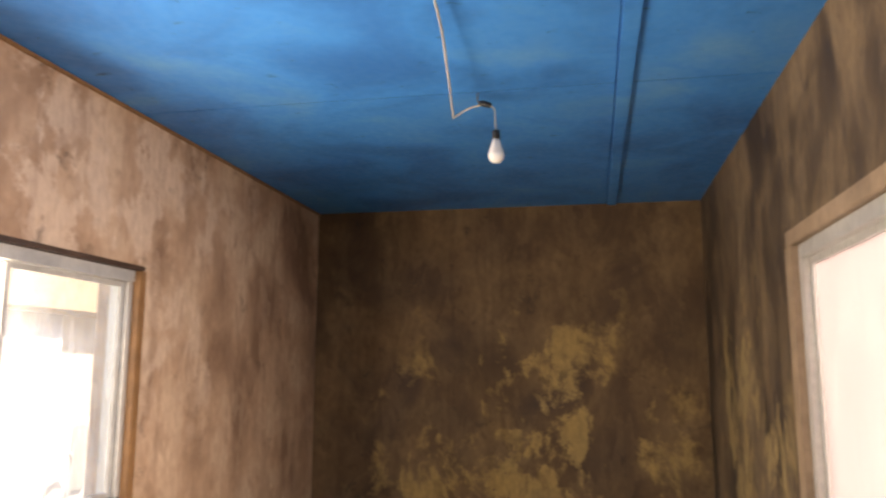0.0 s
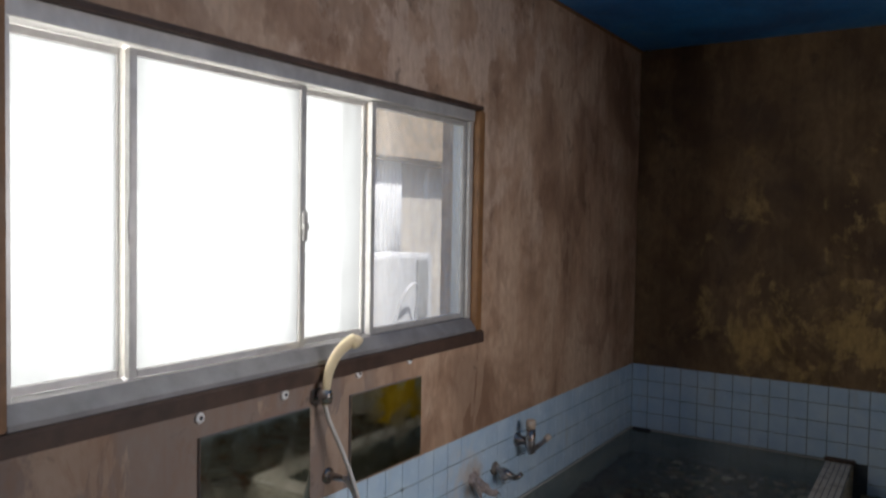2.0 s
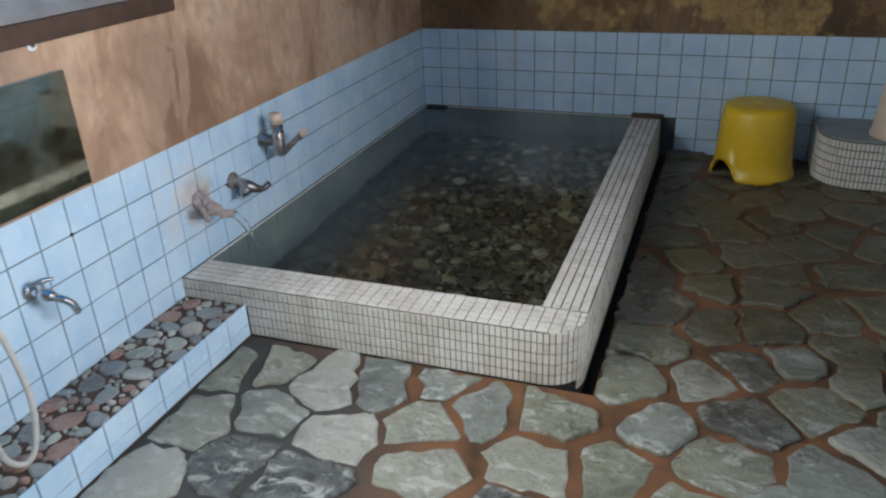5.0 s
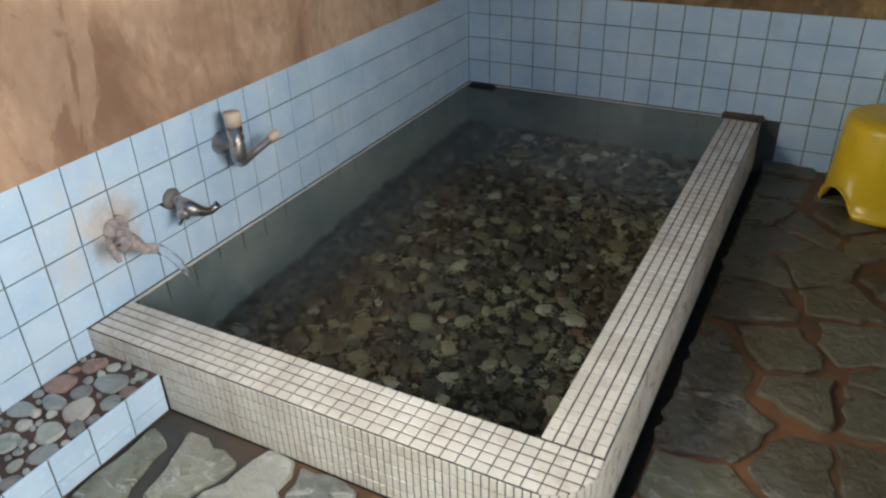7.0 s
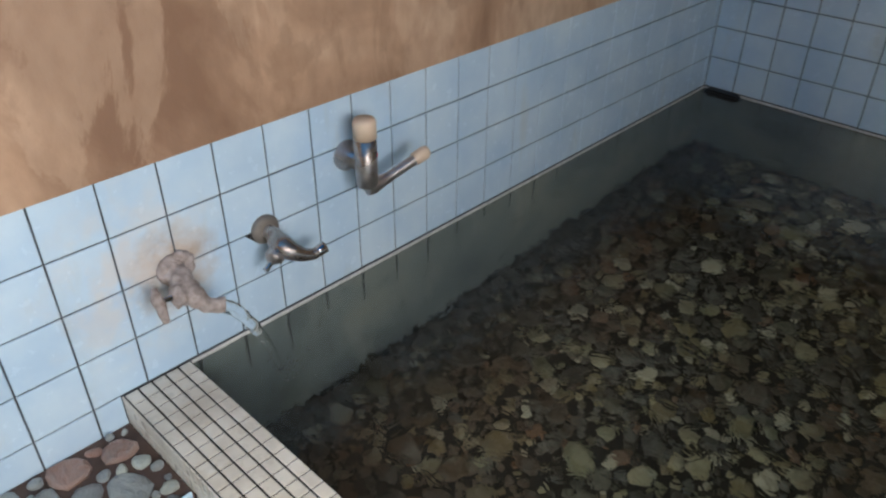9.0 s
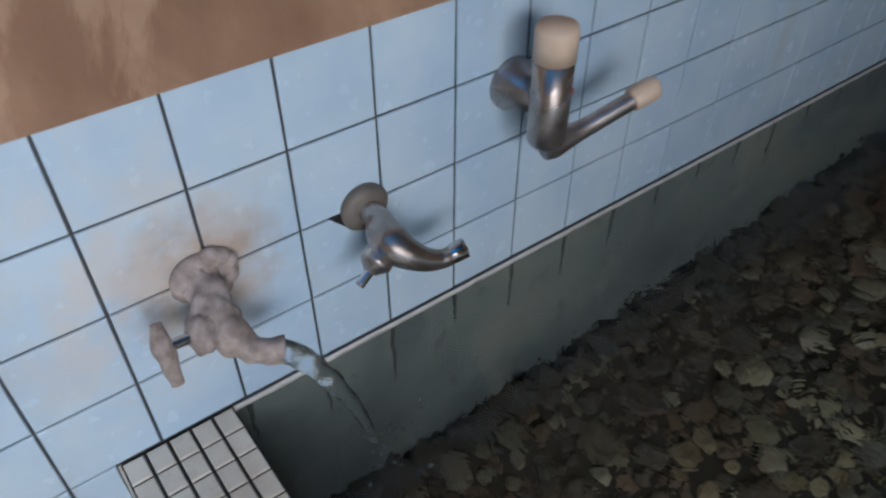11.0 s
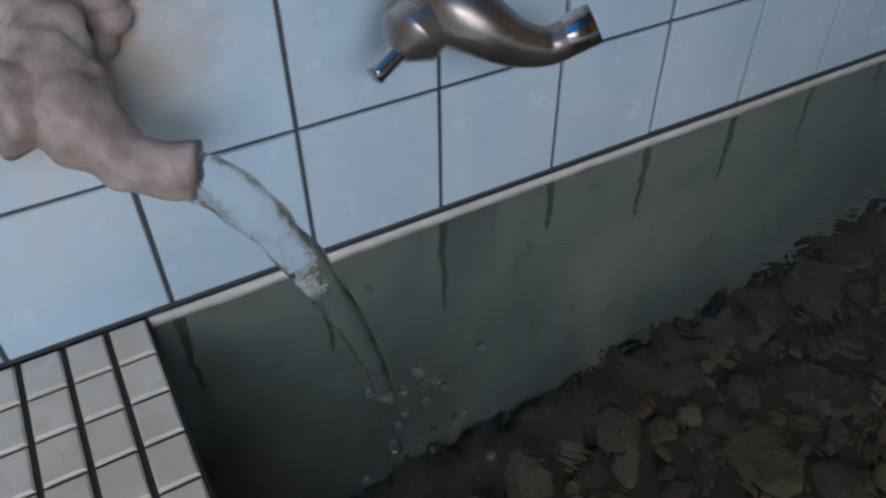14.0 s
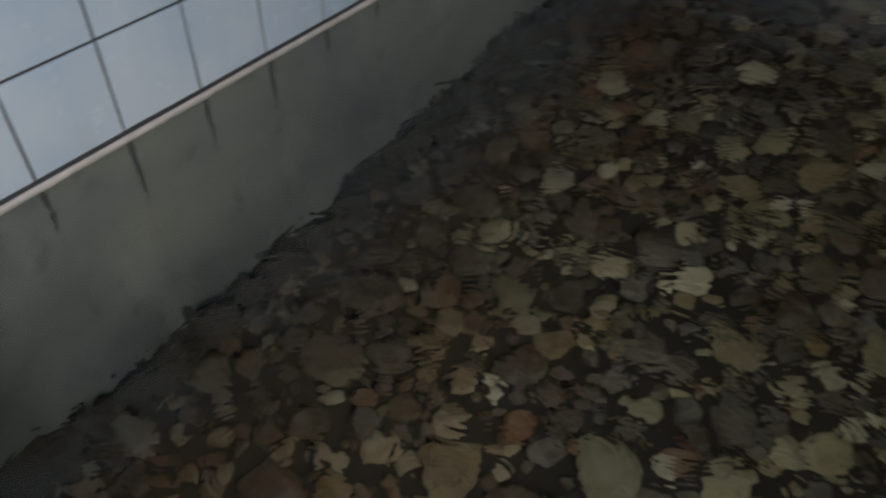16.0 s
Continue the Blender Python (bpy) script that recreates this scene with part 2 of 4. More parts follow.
M_RUST_WOOD = plain("orange_brown_jamb", (0.30, 0.15, 0.06), 0.5, 0, 0.4, 18, 0.3)
M_CASING = plain("tan_painted_wood", (0.34, 0.24, 0.16), 0.5, 0, 0.4, 18, 0.3)
M_STEP_TOP = plain("worn_grey_render", (0.33, 0.35, 0.32), 0.6, 0, 0.3, 14, 0.3)
M_CHROME = plain("chrome", (0.68, 0.68, 0.70), 0.16, 1.0, 0.15, 60, 0.05)
M_DULL_CHROME = plain("tarnished_chrome", (0.52, 0.49, 0.48), 0.27, 0.9, 0.35, 40, 0.2, (0.26, 0.22, 0.19))
M_CRUST = plain("lime_crusted_metal", (0.50, 0.43, 0.40), 0.8, 0.0, 0.4, 70, 1.0, (0.20, 0.155, 0.135))
M_BEIGE = plain("aged_beige_plastic", (0.72, 0.60, 0.38), 0.4, 0, 0.2, 15, 0.05)
M_CREAM = plain("cream_plastic", (0.70, 0.55, 0.41), 0.4, 0, 0.15, 15, 0.05)
M_HOSE = plain("grey_white_hose", (0.58, 0.55, 0.50), 0.45, 0, 0.2, 60, 0.2)
M_YELLOW = plain("yellow_plastic", (0.78, 0.50, 0.015), 0.35, 0, 0.15, 12, 0.04)
M_GREEN = plain("pale_green_plastic", (0.50, 0.60, 0.32), 0.35, 0, 0.12, 12, 0.04)
M_CYAN = plain("turquoise_plastic", (0.06, 0.52, 0.62), 0.35, 0, 0.12, 12, 0.04)
M_BLACK = plain("black_rubber", (0.02, 0.02, 0.022), 0.5)
M_RED = plain("red_paint", (0.7, 0.03, 0.03), 0.4)
M_CORD = plain("old_white_cord", (0.52, 0.45, 0.36), 0.6)
M_OPAL = plain("opal_bulb", (0.80, 0.79, 0.76), 0.25, 0, 0.06)
M_WHITE = plain("white_enamel", (0.82, 0.82, 0.81), 0.4, 0, 0.15)
M_CREAM_WALL = plain("cream_render", (0.80, 0.72, 0.60), 0.9, 0, 0.3, 8, 0.3)
M_THATCH = plain("brown_roof", (0.60, 0.46, 0.30), 0.95, 0, 0.5, 40, 0.8)
M_EARTH = plain("earth", (0.22, 0.19, 0.14), 0.95, 0, 0.5, 12, 0.6)
M_PINK = plain("pink_render", (0.66, 0.40, 0.30), 0.9, 0, 0.2, 8, 0.3)

M_MIRROR = Nodes("old_mirror")
M_MIRROR = M_MIRROR.done(M_MIRROR.ramp(M_MIRROR.noise(9, 7, rough=0.7), (0.3, (0.55, 0.54, 0.44)), (0.55, (0.74, 0.75, 0.64))), M_MIRROR.grey(M_MIRROR.noise(14, 5), 0.45, 0.75, 0.04, 0.22), 1.0)


def glass(name, color, rough, ior, diffuse):
    """Window glass; diffuse is the share that scatters the light through."""
    n = Nodes(name)
    out = n.tree.nodes["Material Output"]
    clear = n.add("ShaderNodeBsdfRefraction", Color=(*color, 1), Roughness=rough, IOR=ior) if rough > 0.1 else n.add("ShaderNodeBsdfTransparent", Color=(*color, 1))
    gloss = n.add("ShaderNodeBsdfGlossy", Roughness=max(rough, 0.05))
    a = n.tree.nodes.new("ShaderNodeMixShader")
    a.inputs[0].default_value = 0.06
    n.link(clear.outputs[0], a.inputs[1])
    n.link(gloss.outputs[0], a.inputs[2])
    soft = n.add("ShaderNodeBsdfTranslucent", Color=(*color, 1))
    b = n.tree.nodes.new("ShaderNodeMixShader")
    b.inputs[0].default_value = diffuse
    if diffuse > 0:
        streak = n.grey(n.noise(16, 6, (1, 1, 0.35)), 0.45, 0.68, diffuse * 0.75, min(diffuse * 1.3, 1))
        n.link(streak, b.inputs[0])
    n.link(a.outputs[0], b.inputs[1])
    n.link(soft.outputs[0], b.inputs[2])
    n.link(b.outputs[0], out.inputs["Surface"])
    return n.mat


M_CLEAR = glass("wet_window_glass", (0.96, 0.97, 0.97), 0.03, 1.02, 0.2)
M_FROST = glass("frosted_glass", (0.33, 0.34, 0.345), 0.45, 1.05, 0.6)
M_FROST_PINK = glass("frosted_glass_east", (0.36, 0.315, 0.31), 0.45, 1.05, 0.6)

n = Nodes("bath_water")
n.bsdf.inputs["Transmission Weight"].default_value = 1.0
n.bsdf.inputs["IOR"].default_value = 1.33
M_WATER = n.done((0.80, 0.83, 0.76), 0.02, 0, n.noise(17, 3, distortion=0.8), 0.26, 0.01)
n = Nodes("running_water")
n.bsdf.inputs["Transmission Weight"].default_value = 1.0
n.bsdf.inputs["IOR"].default_value = 1.28
M_STREAM = n.done((0.99, 1.0, 1.0), 0.1, 0, n.noise(90, 4, (1, 1, 0.3)), 0.8, 0.005)

# ---- building helpers ----


def mesh_of(name, bm, material):
    me = bpy.data.meshes.new(name)
    bmesh.ops.recalc_face_normals(bm, faces=bm.faces[:])
    bm.to_mesh(me)
    bm.free()
    me.materials.append(material)
    return me


def part(name, bm, material, parent=None, label="", smooth=False):
    ob = new(name, mesh_of(name, bm, material))
    if smooth:
        ob.data.shade_smooth()
    if parent:
        ob.parent = parent
    if label:
        ob["label"] = label
    return ob


def box(bm, x0, x1, y0, y1, z0, z1, bevel=0.0):
    """Adds a box, with its edges rounded a little."""
    made = bmesh.ops.create_cube(bm, size=1.0, matrix=Matrix.LocRotScale(((x0 + x1) / 2, (y0 + y1) / 2, (z0 + z1) / 2), None, (x1 - x0, y1 - y0, z1 - z0)))
    if bevel:
        edges = list({e for v in made["verts"] for e in v.link_edges})
        bmesh.ops.bevel(bm, geom=edges, offset=bevel, segments=2, affect="EDGES", clamp_overlap=True)
    return bm


def boxes(*rows, bevel=0.0):
    bm = bmesh.new()
    for r in rows:
        box(bm, *r, bevel=bevel)
    return bm


def lathe(profile, m=None, segments=32, bm=None):
    """Turns (radius, height) rows round z, then lays them by m."""
    bm = bm or bmesh.new()
    m = m or Matrix()
    rings = []
    for r, h in profile:
        if r < 1e-5:
            rings.append([bm.verts.new(m @ Vector((0, 0, h)))])
        else:
            rings.append([bm.verts.new(m @ Vector((r * math.cos(a), r * math.sin(a), h))) for a in (2 * math.pi * k / segments for k in range(segments))])
    for a, b in zip(rings, rings[1:]):
        for k in range(segments):
            j = (k + 1) % segments
            if len(a) == 1 and len(b) > 1:
                bm.faces.new((a[0], b[k], b[j]))
            elif len(b) == 1 and len(a) > 1:
                bm.faces.new((a[k], a[j], b[0]))
            elif len(a) > 1:
                bm.faces.new((a[k], a[j], b[j], b[k]))
    return bm


def smooth_path(points, steps=8):
    """A Catmull-Rom curve through points (x, y, z, radius)."""
    p = [np.array(q, float) for q in points]
    p = [2 * p[0] - p[1], *p, 2 * p[-1] - p[-2]]
    out = []
    for a, b, c, d in zip(p, p[1:], p[2:], p[3:]):
        for k in range(steps):
            t = k / steps
            out.append(0.5 * (2 * b + (c - a) * t + (2 * a - 5 * b + 4 * c - d) * t * t + (3 * b - a - 3 * c + d) * t ** 3))
    out.append(p[-2])
    return out


def tube(points, segments=16, steps=8, bm=None, wobble=0.0):
    """A closed tube along points (x, y, z, radius)."""
    bm = bm or bmesh.new()
    path = smooth_path(points, steps)
    side, rings = None, []
    for i, q in enumerate(path):
        a, b = path[max(i - 1, 0)][:3], path[min(i + 1, len(path) - 1)][:3]
        way = Vector(b - a).normalized()
        if side is None:
            side = way.orthogonal().normalized()
        side = (side - way * side.dot(way)).normalized()
        up = way.cross(side)
        ring = []
        for k in range(segments):
            t = 2 * math.pi * k / segments
            v = (side * math.cos(t) + up * math.sin(t)) * q[3]
            w = Vector(q[:3]) + v
            if wobble:
                w += v * wobble * noise.noise(w * 60)
            ring.append(bm.verts.new(w))
        rings.append(ring)
    for a, b in zip(rings, rings[1:]):
        for k in range(segments):
            bm.faces.new((a[k], a[(k + 1) % segments], b[(k + 1) % segments], b[k]))
    bm.faces.new(rings[0][::-1])
    bm.faces.new(rings[-1])
    return bm


def thing(name, at=(0, 0, 0), label="", category="", group=""):
    ob = new(name)
    ob.location = at
    ob.empty_display_size = 0.05
    return tagged(ob, label, category, group)


def structure(name, bm, material, label, category="wall"):
    return tagged(part(name, bm, material), label, category, kind="structure")


# ---- the plan, in metres ----
EAST, NORTH, SOUTH, TOP = 2.6, 2.115, -3.75, 2.74
BAND, PITCH, RIM, WATER, BED = 0.62, 0.11, 0.18, 0.172, -0.34
RIM_OUT_Y, RIM_IN_Y, RIM_IN_X, RIM_OUT_X = -0.165, -0.02, 1.212, 1.357
SHELF_X, SHELF_Z = 0.245, 0.117
W0, W1, WZ0, WZ1 = -2.09, 0.0, 1.06, 2.08
E0, E1 = -1.80, -0.06

# ---- walls ----
wall_west = structure("wall_west", boxes(
    (-0.2, 0.004, SOUTH, NORTH, BAND, WZ0), (-0.2, 0.004, SOUTH, NORTH, WZ1, TOP + 0.1),
    (-0.2, 0.004, SOUTH, W0, WZ0, WZ1), (-0.2, 0.004, W1, NORTH, WZ0, WZ1)), M_PLASTER, "brown water-stained plaster wall above pale blue tiles")
wall_north = structure("wall_north", boxes((-0.2, EAST + 0.2, NORTH - 0.004, NORTH + 0.2, BAND, TOP + 0.1)), M_PLASTER_BACK, "mouldy plaster wall, darkened for shade, with pale worn patches")
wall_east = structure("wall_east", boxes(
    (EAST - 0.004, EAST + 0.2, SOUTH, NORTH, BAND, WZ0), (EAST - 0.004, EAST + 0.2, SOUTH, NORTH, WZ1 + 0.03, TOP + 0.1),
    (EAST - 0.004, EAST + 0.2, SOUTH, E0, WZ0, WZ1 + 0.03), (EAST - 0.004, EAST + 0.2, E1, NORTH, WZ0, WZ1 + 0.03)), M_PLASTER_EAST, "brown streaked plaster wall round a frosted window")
wall_south = structure("wall_south", boxes((-0.2, EAST + 0.2, SOUTH - 0.2, SOUTH, -0.1, TOP + 0.1)), M_PLASTER, "plain brown plaster wall behind the washing place")
band_west = structure("tile_wall_west", boxes((-0.2, -0.003, SOUTH, NORTH, BED - 0.1, BAND)), M_GROUT, "low wall band of pale blue square glazed tiles")
band_north = structure("tile_wall_north", boxes((-0.003, EAST + 0.2, NORTH + 0.003, NORTH + 0.2, BED - 0.1, BAND)), M_GROUT, "low wall band of pale blue square glazed tiles")
band_east = structure("tile_wall_east", boxes((EAST + 0.003, EAST + 0.2, SOUTH, NORTH, -0.1, BAND)), M_GROUT, "low wall band of pale blue square glazed tiles")

# ceiling boards with open joints, a batten along one joint
bm = boxes((-0.2, 0.02, SOUTH, NORTH + 0.1, TOP + 0.006, TOP + 0.09))
for x0, x1 in ((0.0, 2.0), (2.004, EAST)):
    for y0, y1 in ((SOUTH, -1.90), (-1.896, -0.083), (-0.076, NORTH)):
        box(bm, x0, x1, y0, y1, TOP, TOP + 0.02, 0.001)
box(bm, 0, EAST, SOUTH, NORTH, TOP + 0.021, TOP + 0.1)
ceiling = structure("ceiling", bm, M_BLUE, "bright blue painted board ceiling with dark joints", "ceiling")
joint = structure("trim_joint", boxes((0.55, 2.003, -0.083, -0.076, TOP + 0.002, TOP + 0.012), (2.07, 2.45, -0.083, -0.076, TOP + 0.002, TOP + 0.012)), M_BLACK, "dark open joint between ceiling boards", "trim")
batten = structure("trim_ceiling", boxes((2.005, 2.065, SOUTH, NORTH - 0.006, TOP - 0.012, TOP - 0.001), bevel=0.003), M_BLUE, "blue painted ceiling batten", "trim")
cornice = structure("trim_cornice", boxes((0.005, 0.02, SOUTH, NORTH - 0.006, TOP - 0.016, TOP - 0.002), bevel=0.003), M_RUST_WOOD, "thin brown wooden strip under the ceiling", "trim")

# ---- west window ----
win = tagged(new("window_1"), "aluminium sliding window with frosted and clear panes", "window", kind="structure")
win.location = (0, (W0 + W1) / 2, WZ0)
WI = Matrix.Translation(win.location).inverted()


def sub(name, bm, material, parent, base, label="", smooth=False):
    bm.transform(base)
    return part(name, bm, material, parent, label, smooth)


sub("trim", boxes((-0.06, 0.024, W0 - 0.04, W1 + 0.03, WZ0 - 0.032, WZ0 + 0.022), bevel=0.004), M_BROWN_WOOD, win, WI, "dark brown wooden rail under the sill")
# dark strip standing in for the soft shadow above the aluminium head
sub("trim", boxes((-0.10, 0.012, W0, W1 + 0.012, WZ1 - 0.012, WZ1 + 0.008), bevel=0.003), M_BROWN_WOOD, win, WI, "thin dark strip for the shadow above the window frame")
sub("jamb", boxes((-0.10, 0.014, W1 - 0.022, W1 + 0.022, WZ0 + 0.024, WZ1 - 0.014), bevel=0.004), M_RUST_WOOD, win, WI, "orange-brown wooden jamb")
sub("jamb", boxes((-0.10, 0.014, W0 - 0.035, W0 + 0.02, WZ0 + 0.024, WZ1 - 0.014), bevel=0.004), M_RUST_WOOD, win, WI, "orange-brown wooden jamb")
bm = bmesh.new()
sill = [(0.010, WZ0 + 0.024), (0.010, WZ0 + 0.038), (-0.025, WZ0 + 0.080), (-0.11, WZ0 + 0.080), (-0.11, WZ0 + 0.024)]
ends = [[bm.verts.new((x, y, z)) for x, z in sill] for y in (W0 + 0.022, W1 - 0.024)]
for k in range(5):
    bm.faces.new((ends[0][k], ends[0][(k + 1) % 5], ends[1][(k + 1) % 5], ends[1][k]))
bm.faces.new(ends[0])
bm.faces.new(ends[1][::-1])
sub("window_sill", bm, M_SILL, win, WI)
sub("window_frame", boxes((-0.11, -0.012, W0 + 0.022, W1 - 0.024, WZ1 - 0.062, WZ1 - 0.014), (-0.11, -0.020, W1 - 0.052, W1 - 0.024, WZ0 + 0.081, WZ1 - 0.063), (-0.11, -0.020, W0 + 0.022, W0 + 0.046, WZ0 + 0.081, WZ1 - 0.063), bevel=0.002), M_ALU, win, WI)
# panes: y range, depth of the track, material
GZ0, GZ1 = WZ0 + 0.083, WZ1 - 0.065
for y0, y1, x, m, label in ((W0 + 0.048, -1.72, -0.085, M_FROST, "frosted pane"), (-1.73, -1.07, -0.050, M_FROST, "frosted pane"),
                            (-1.085, -0.71, -0.085, M_FROST, "frosted pane"), (-0.722, W1 - 0.054, -0.050, M_CLEAR, "clear wet pane")):
    s = 0.016 if x > -0.06 else 0.013
    sash = sub("sash", boxes((x - 0.012, x + 0.012, y0, y0 + s * 1.4, GZ0, GZ1), (x - 0.012, x + 0.012, y1 - s * 1.6, y1, GZ0, GZ1),
                             (x - 0.011, x + 0.011, y0 + s * 1.4, y1 - s * 1.6, GZ0, GZ0 + 0.022), (x - 0.011, x + 0.011, y0 + s * 1.4, y1 - s * 1.6, GZ1 - 0.02, GZ1), bevel=0.002), M_ALU, win, WI)
    pane = sub("pane", boxes((x - 0.002, x + 0.002, y0 + s * 1.4, y1 - s * 1.6, GZ0 + 0.022, GZ1 - 0.02)), m, sash, WI, label)
    pane.visible_shadow = False
for y in (-1.735, -1.085):
    latch = boxes((-0.036, -0.024, y - 0.008, y + 0.012, 1.50, 1.60), bevel=0.003)
    box(latch, -0.026, -0.010, y - 0.020, y + 0.004, 1.535, 1.56, 0.003)
    sub("latch", latch, M_ALU, win, WI, "small worn sash latch")

# ---- east window ----
ewin = tagged(new("window_2"), "aluminium window with pinkish frosted panes and wooden casing", "window", kind="structure")
ewin.location = (EAST, (E0 + E1) / 2, WZ0)
EI = Matrix.Translation(ewin.location).inverted()
EZ1 = WZ1 + 0.03
sub("trim", boxes((EAST - 0.016, EAST + 0.1, E1 - 0.02, E1 + 0.06, WZ0, EZ1 - 0.014), (EAST - 0.012, EAST + 0.1, E0 - 0.035, E0 + 0.02, WZ0, EZ1 - 0.014), bevel=0.003), M_CASING, ewin, EI)
sub("trim", boxes((EAST - 0.012, EAST + 0.1, E0 - 0.035, E1 + 0.06, EZ1 - 0.012, EZ1 + 0.045), (EAST - 0.02, EAST + 0.1, E0 - 0.035, E1 + 0.06, WZ0 - 0.04, WZ0 - 0.002), bevel=0.003), M_CASING, ewin, EI)
sub("window_frame", boxes((EAST + 0.01, EAST + 0.11, E1 - 0.07, E1 - 0.022, WZ0 + 0.04, EZ1 - 0.065), (EAST + 0.01, EAST + 0.11, E0 + 0.022, E0 + 0.07, WZ0 + 0.04, EZ1 - 0.065),
                          (EAST + 0.01, EAST + 0.11, E0 + 0.022, E1 - 0.022, EZ1 - 0.064, EZ1 - 0.014), (EAST + 0.01, EAST + 0.11, E0 + 0.022, E1 - 0.022, WZ0, WZ0 + 0.039), bevel=0.002), M_ALU, ewin, EI)
for y0, y1, x in ((E0 + 0.072, -0.94, EAST + 0.08), (-0.96, E1 - 0.072, EAST + 0.045)):
    sash = sub("sash", boxes((x - 0.012, x + 0.012, y0, y0 + 0.028, WZ0 + 0.041, EZ1 - 0.066), (x - 0.012, x + 0.012, y1 - 0.028, y1, WZ0 + 0.041, EZ1 - 0.066),
                             (x - 0.011, x + 0.011, y0 + 0.028, y1 - 0.028, WZ0 + 0.041, WZ0 + 0.07), (x - 0.011, x + 0.011, y0 + 0.028, y1 - 0.028, EZ1 - 0.092, EZ1 - 0.066), bevel=0.002), M_ALU, ewin, EI)
    pane = sub("pane", boxes((x - 0.002, x + 0.002, y0 + 0.028, y1 - 0.028, WZ0 + 0.07, EZ1 - 0.092)), M_FROST_PINK, sash, EI, "frosted pane")
    pane.visible_shadow = False

# ---- outside the windows ----
ground = structure("ground", boxes((-60, -0.2, -60, 60, -0.6, -0.4), (EAST + 0.2, 60, -60, 60, -0.6, -0.4), (-0.2, EAST + 0.2, -60, SOUTH - 0.2, -0.6, -0.4)), M_EARTH, "bare earth outside the bath house", "ground")
shed = thing("neighbour_house", (-2.0, 1.8, -0.4), "cream rendered house with brown thatch-like eave outside the window", "house")
part("wall", boxes((-0.3, 0, -1.3, 2.4, 0, 2.46)), M_CREAM_WALL, shed)
bm = boxes((-0.4, 0.16, -1.4, 2.5, 2.44, 3.5), bevel=0.03)
part("roof", bm, M_THATCH, shed, "brown shaggy eave")
bm = bmesh.new()
for k in range(26):
    y0 = -1.0 + k * 0.05
    lathe([(0.0, 0), (0.025, 0), (0.025, 1.15), (0, 1.15)], pose(0.03, y0, 1.38), 10, bm)
part("cladding", bm, M_WHITE, shed, "white corrugated sheet", True)
unit = thing("water_heater", (-1.72, 1.55, -0.4), "white boxy water heater standing outside the window", "heater")
part("body", boxes((-0.22, 0.2, -0.45, 0.35, 0.0, 1.72), bevel=0.02), M_WHITE, unit)
part("panel", boxes((0.203, 0.22, 0.12, 0.26, 1.25, 1.68), bevel=0.005), M_ALU, unit, "grey control panel")
part("pipe", tube([(0.24, -0.2, 1.2, 0.012), (0.3, -0.15, 1.45, 0.012), (0.3, 0.0, 1.5, 0.012), (0.24, 0.06, 1.2, 0.012)], 10), M_WHITE, unit, "white looping pipe", True)
# added wall, high enough to keep direct sun out of the east window
yard = structure("wall_yard", boxes((EAST + 1.4, EAST + 1.5, -6, 5, -0.4, 6.0)), M_PINK, "unseen pink wall added outside the window to block the sun")

# ---- floor base and bath ----
floor = structure("floor", boxes((-0.2, 0.2, SOUTH, RIM_OUT_Y, -0.1, -0.014), (0.2, EAST + 0.2, SOUTH, RIM_OUT_Y, -0.1, -0.009), (1.40, EAST + 0.2, RIM_OUT_Y, NORTH + 0.1, -0.1, -0.009)), M_MORTAR, "crazy-paved floor of green-grey flagstones in orange mortar", "floor")
gutter = structure("gutter", boxes((RIM_OUT_X - 0.05, 1.40, RIM_OUT_Y, NORTH, -0.12, -0.075)), M_BED_MORTAR, "dark drain channel beside the bath", "gutter")

bath = tagged(new("bath"), "sunken stone bath with ivory mosaic rim, full of water", "bath")
bath.location = (0.6, 1.0, 0)
BI = Matrix.Translation(bath.location).inverted()


def rim_outline(grow=0.0, radius=0.11, steps=9):
    """The outer line of the rim, from the west wall round the corner to the north wall."""
    x1, y0 = RIM_OUT_X + grow, RIM_OUT_Y - grow
    pts = [(0.0, y0)]
    for k in range(steps + 1):
        a = radians(-90 + 90 * k / steps)
        pts.append((x1 - radius + radius * math.cos(a), y0 + radius + radius * math.sin(a)))
    return pts + [(x1, NORTH)]


bm = bmesh.new()
outer = rim_outline(-0.003)
inner = [(0.0, RIM_IN_Y)] + [(RIM_IN_X, RIM_IN_Y)] * (len(outer) - 2) + [(RIM_IN_X, NORTH)]
lo = [bm.verts.new((x, y, -0.12)) for x, y in outer]
hi = [bm.verts.new((x, y, RIM - 0.003)) for x, y in outer]
ih = [bm.verts.new((*inner[0], RIM - 0.003)), bm.verts.new((*inner[1], RIM - 0.003)), bm.verts.new((*inner[-1], RIM - 0.003))]
for k in range(len(outer) - 1):
    bm.faces.new((lo[k], lo[k + 1], hi[k + 1], hi[k]))
bm.faces.new((ih[0], ih[1], *reversed(hi[:len(hi) // 2 + 1])))
bm.faces.new((ih[1], ih[2], *reversed(hi[len(hi) // 2:])))
rim = sub("rim", bm, M_MOSAIC_GROUT, bath, BI, "rounded rim of small ivory mosaic tiles")
basin = sub("basin", boxes((0.0, RIM_IN_X, RIM_IN_Y - 0.03, RIM_IN_Y, BED, RIM - 0.004), (RIM_IN_X, RIM_IN_X + 0.03, RIM_IN_Y - 0.03, NORTH, BED, RIM - 0.004),
                           (-0.002, 0.0015, RIM_IN_Y, NORTH, BED, WATER + 0.004), (0.0015, RIM_IN_X, NORTH - 0.0015, NORTH + 0.002, BED, WATER + 0.004)), M_CONCRETE, bath, BI, "submerged grey rendered side")
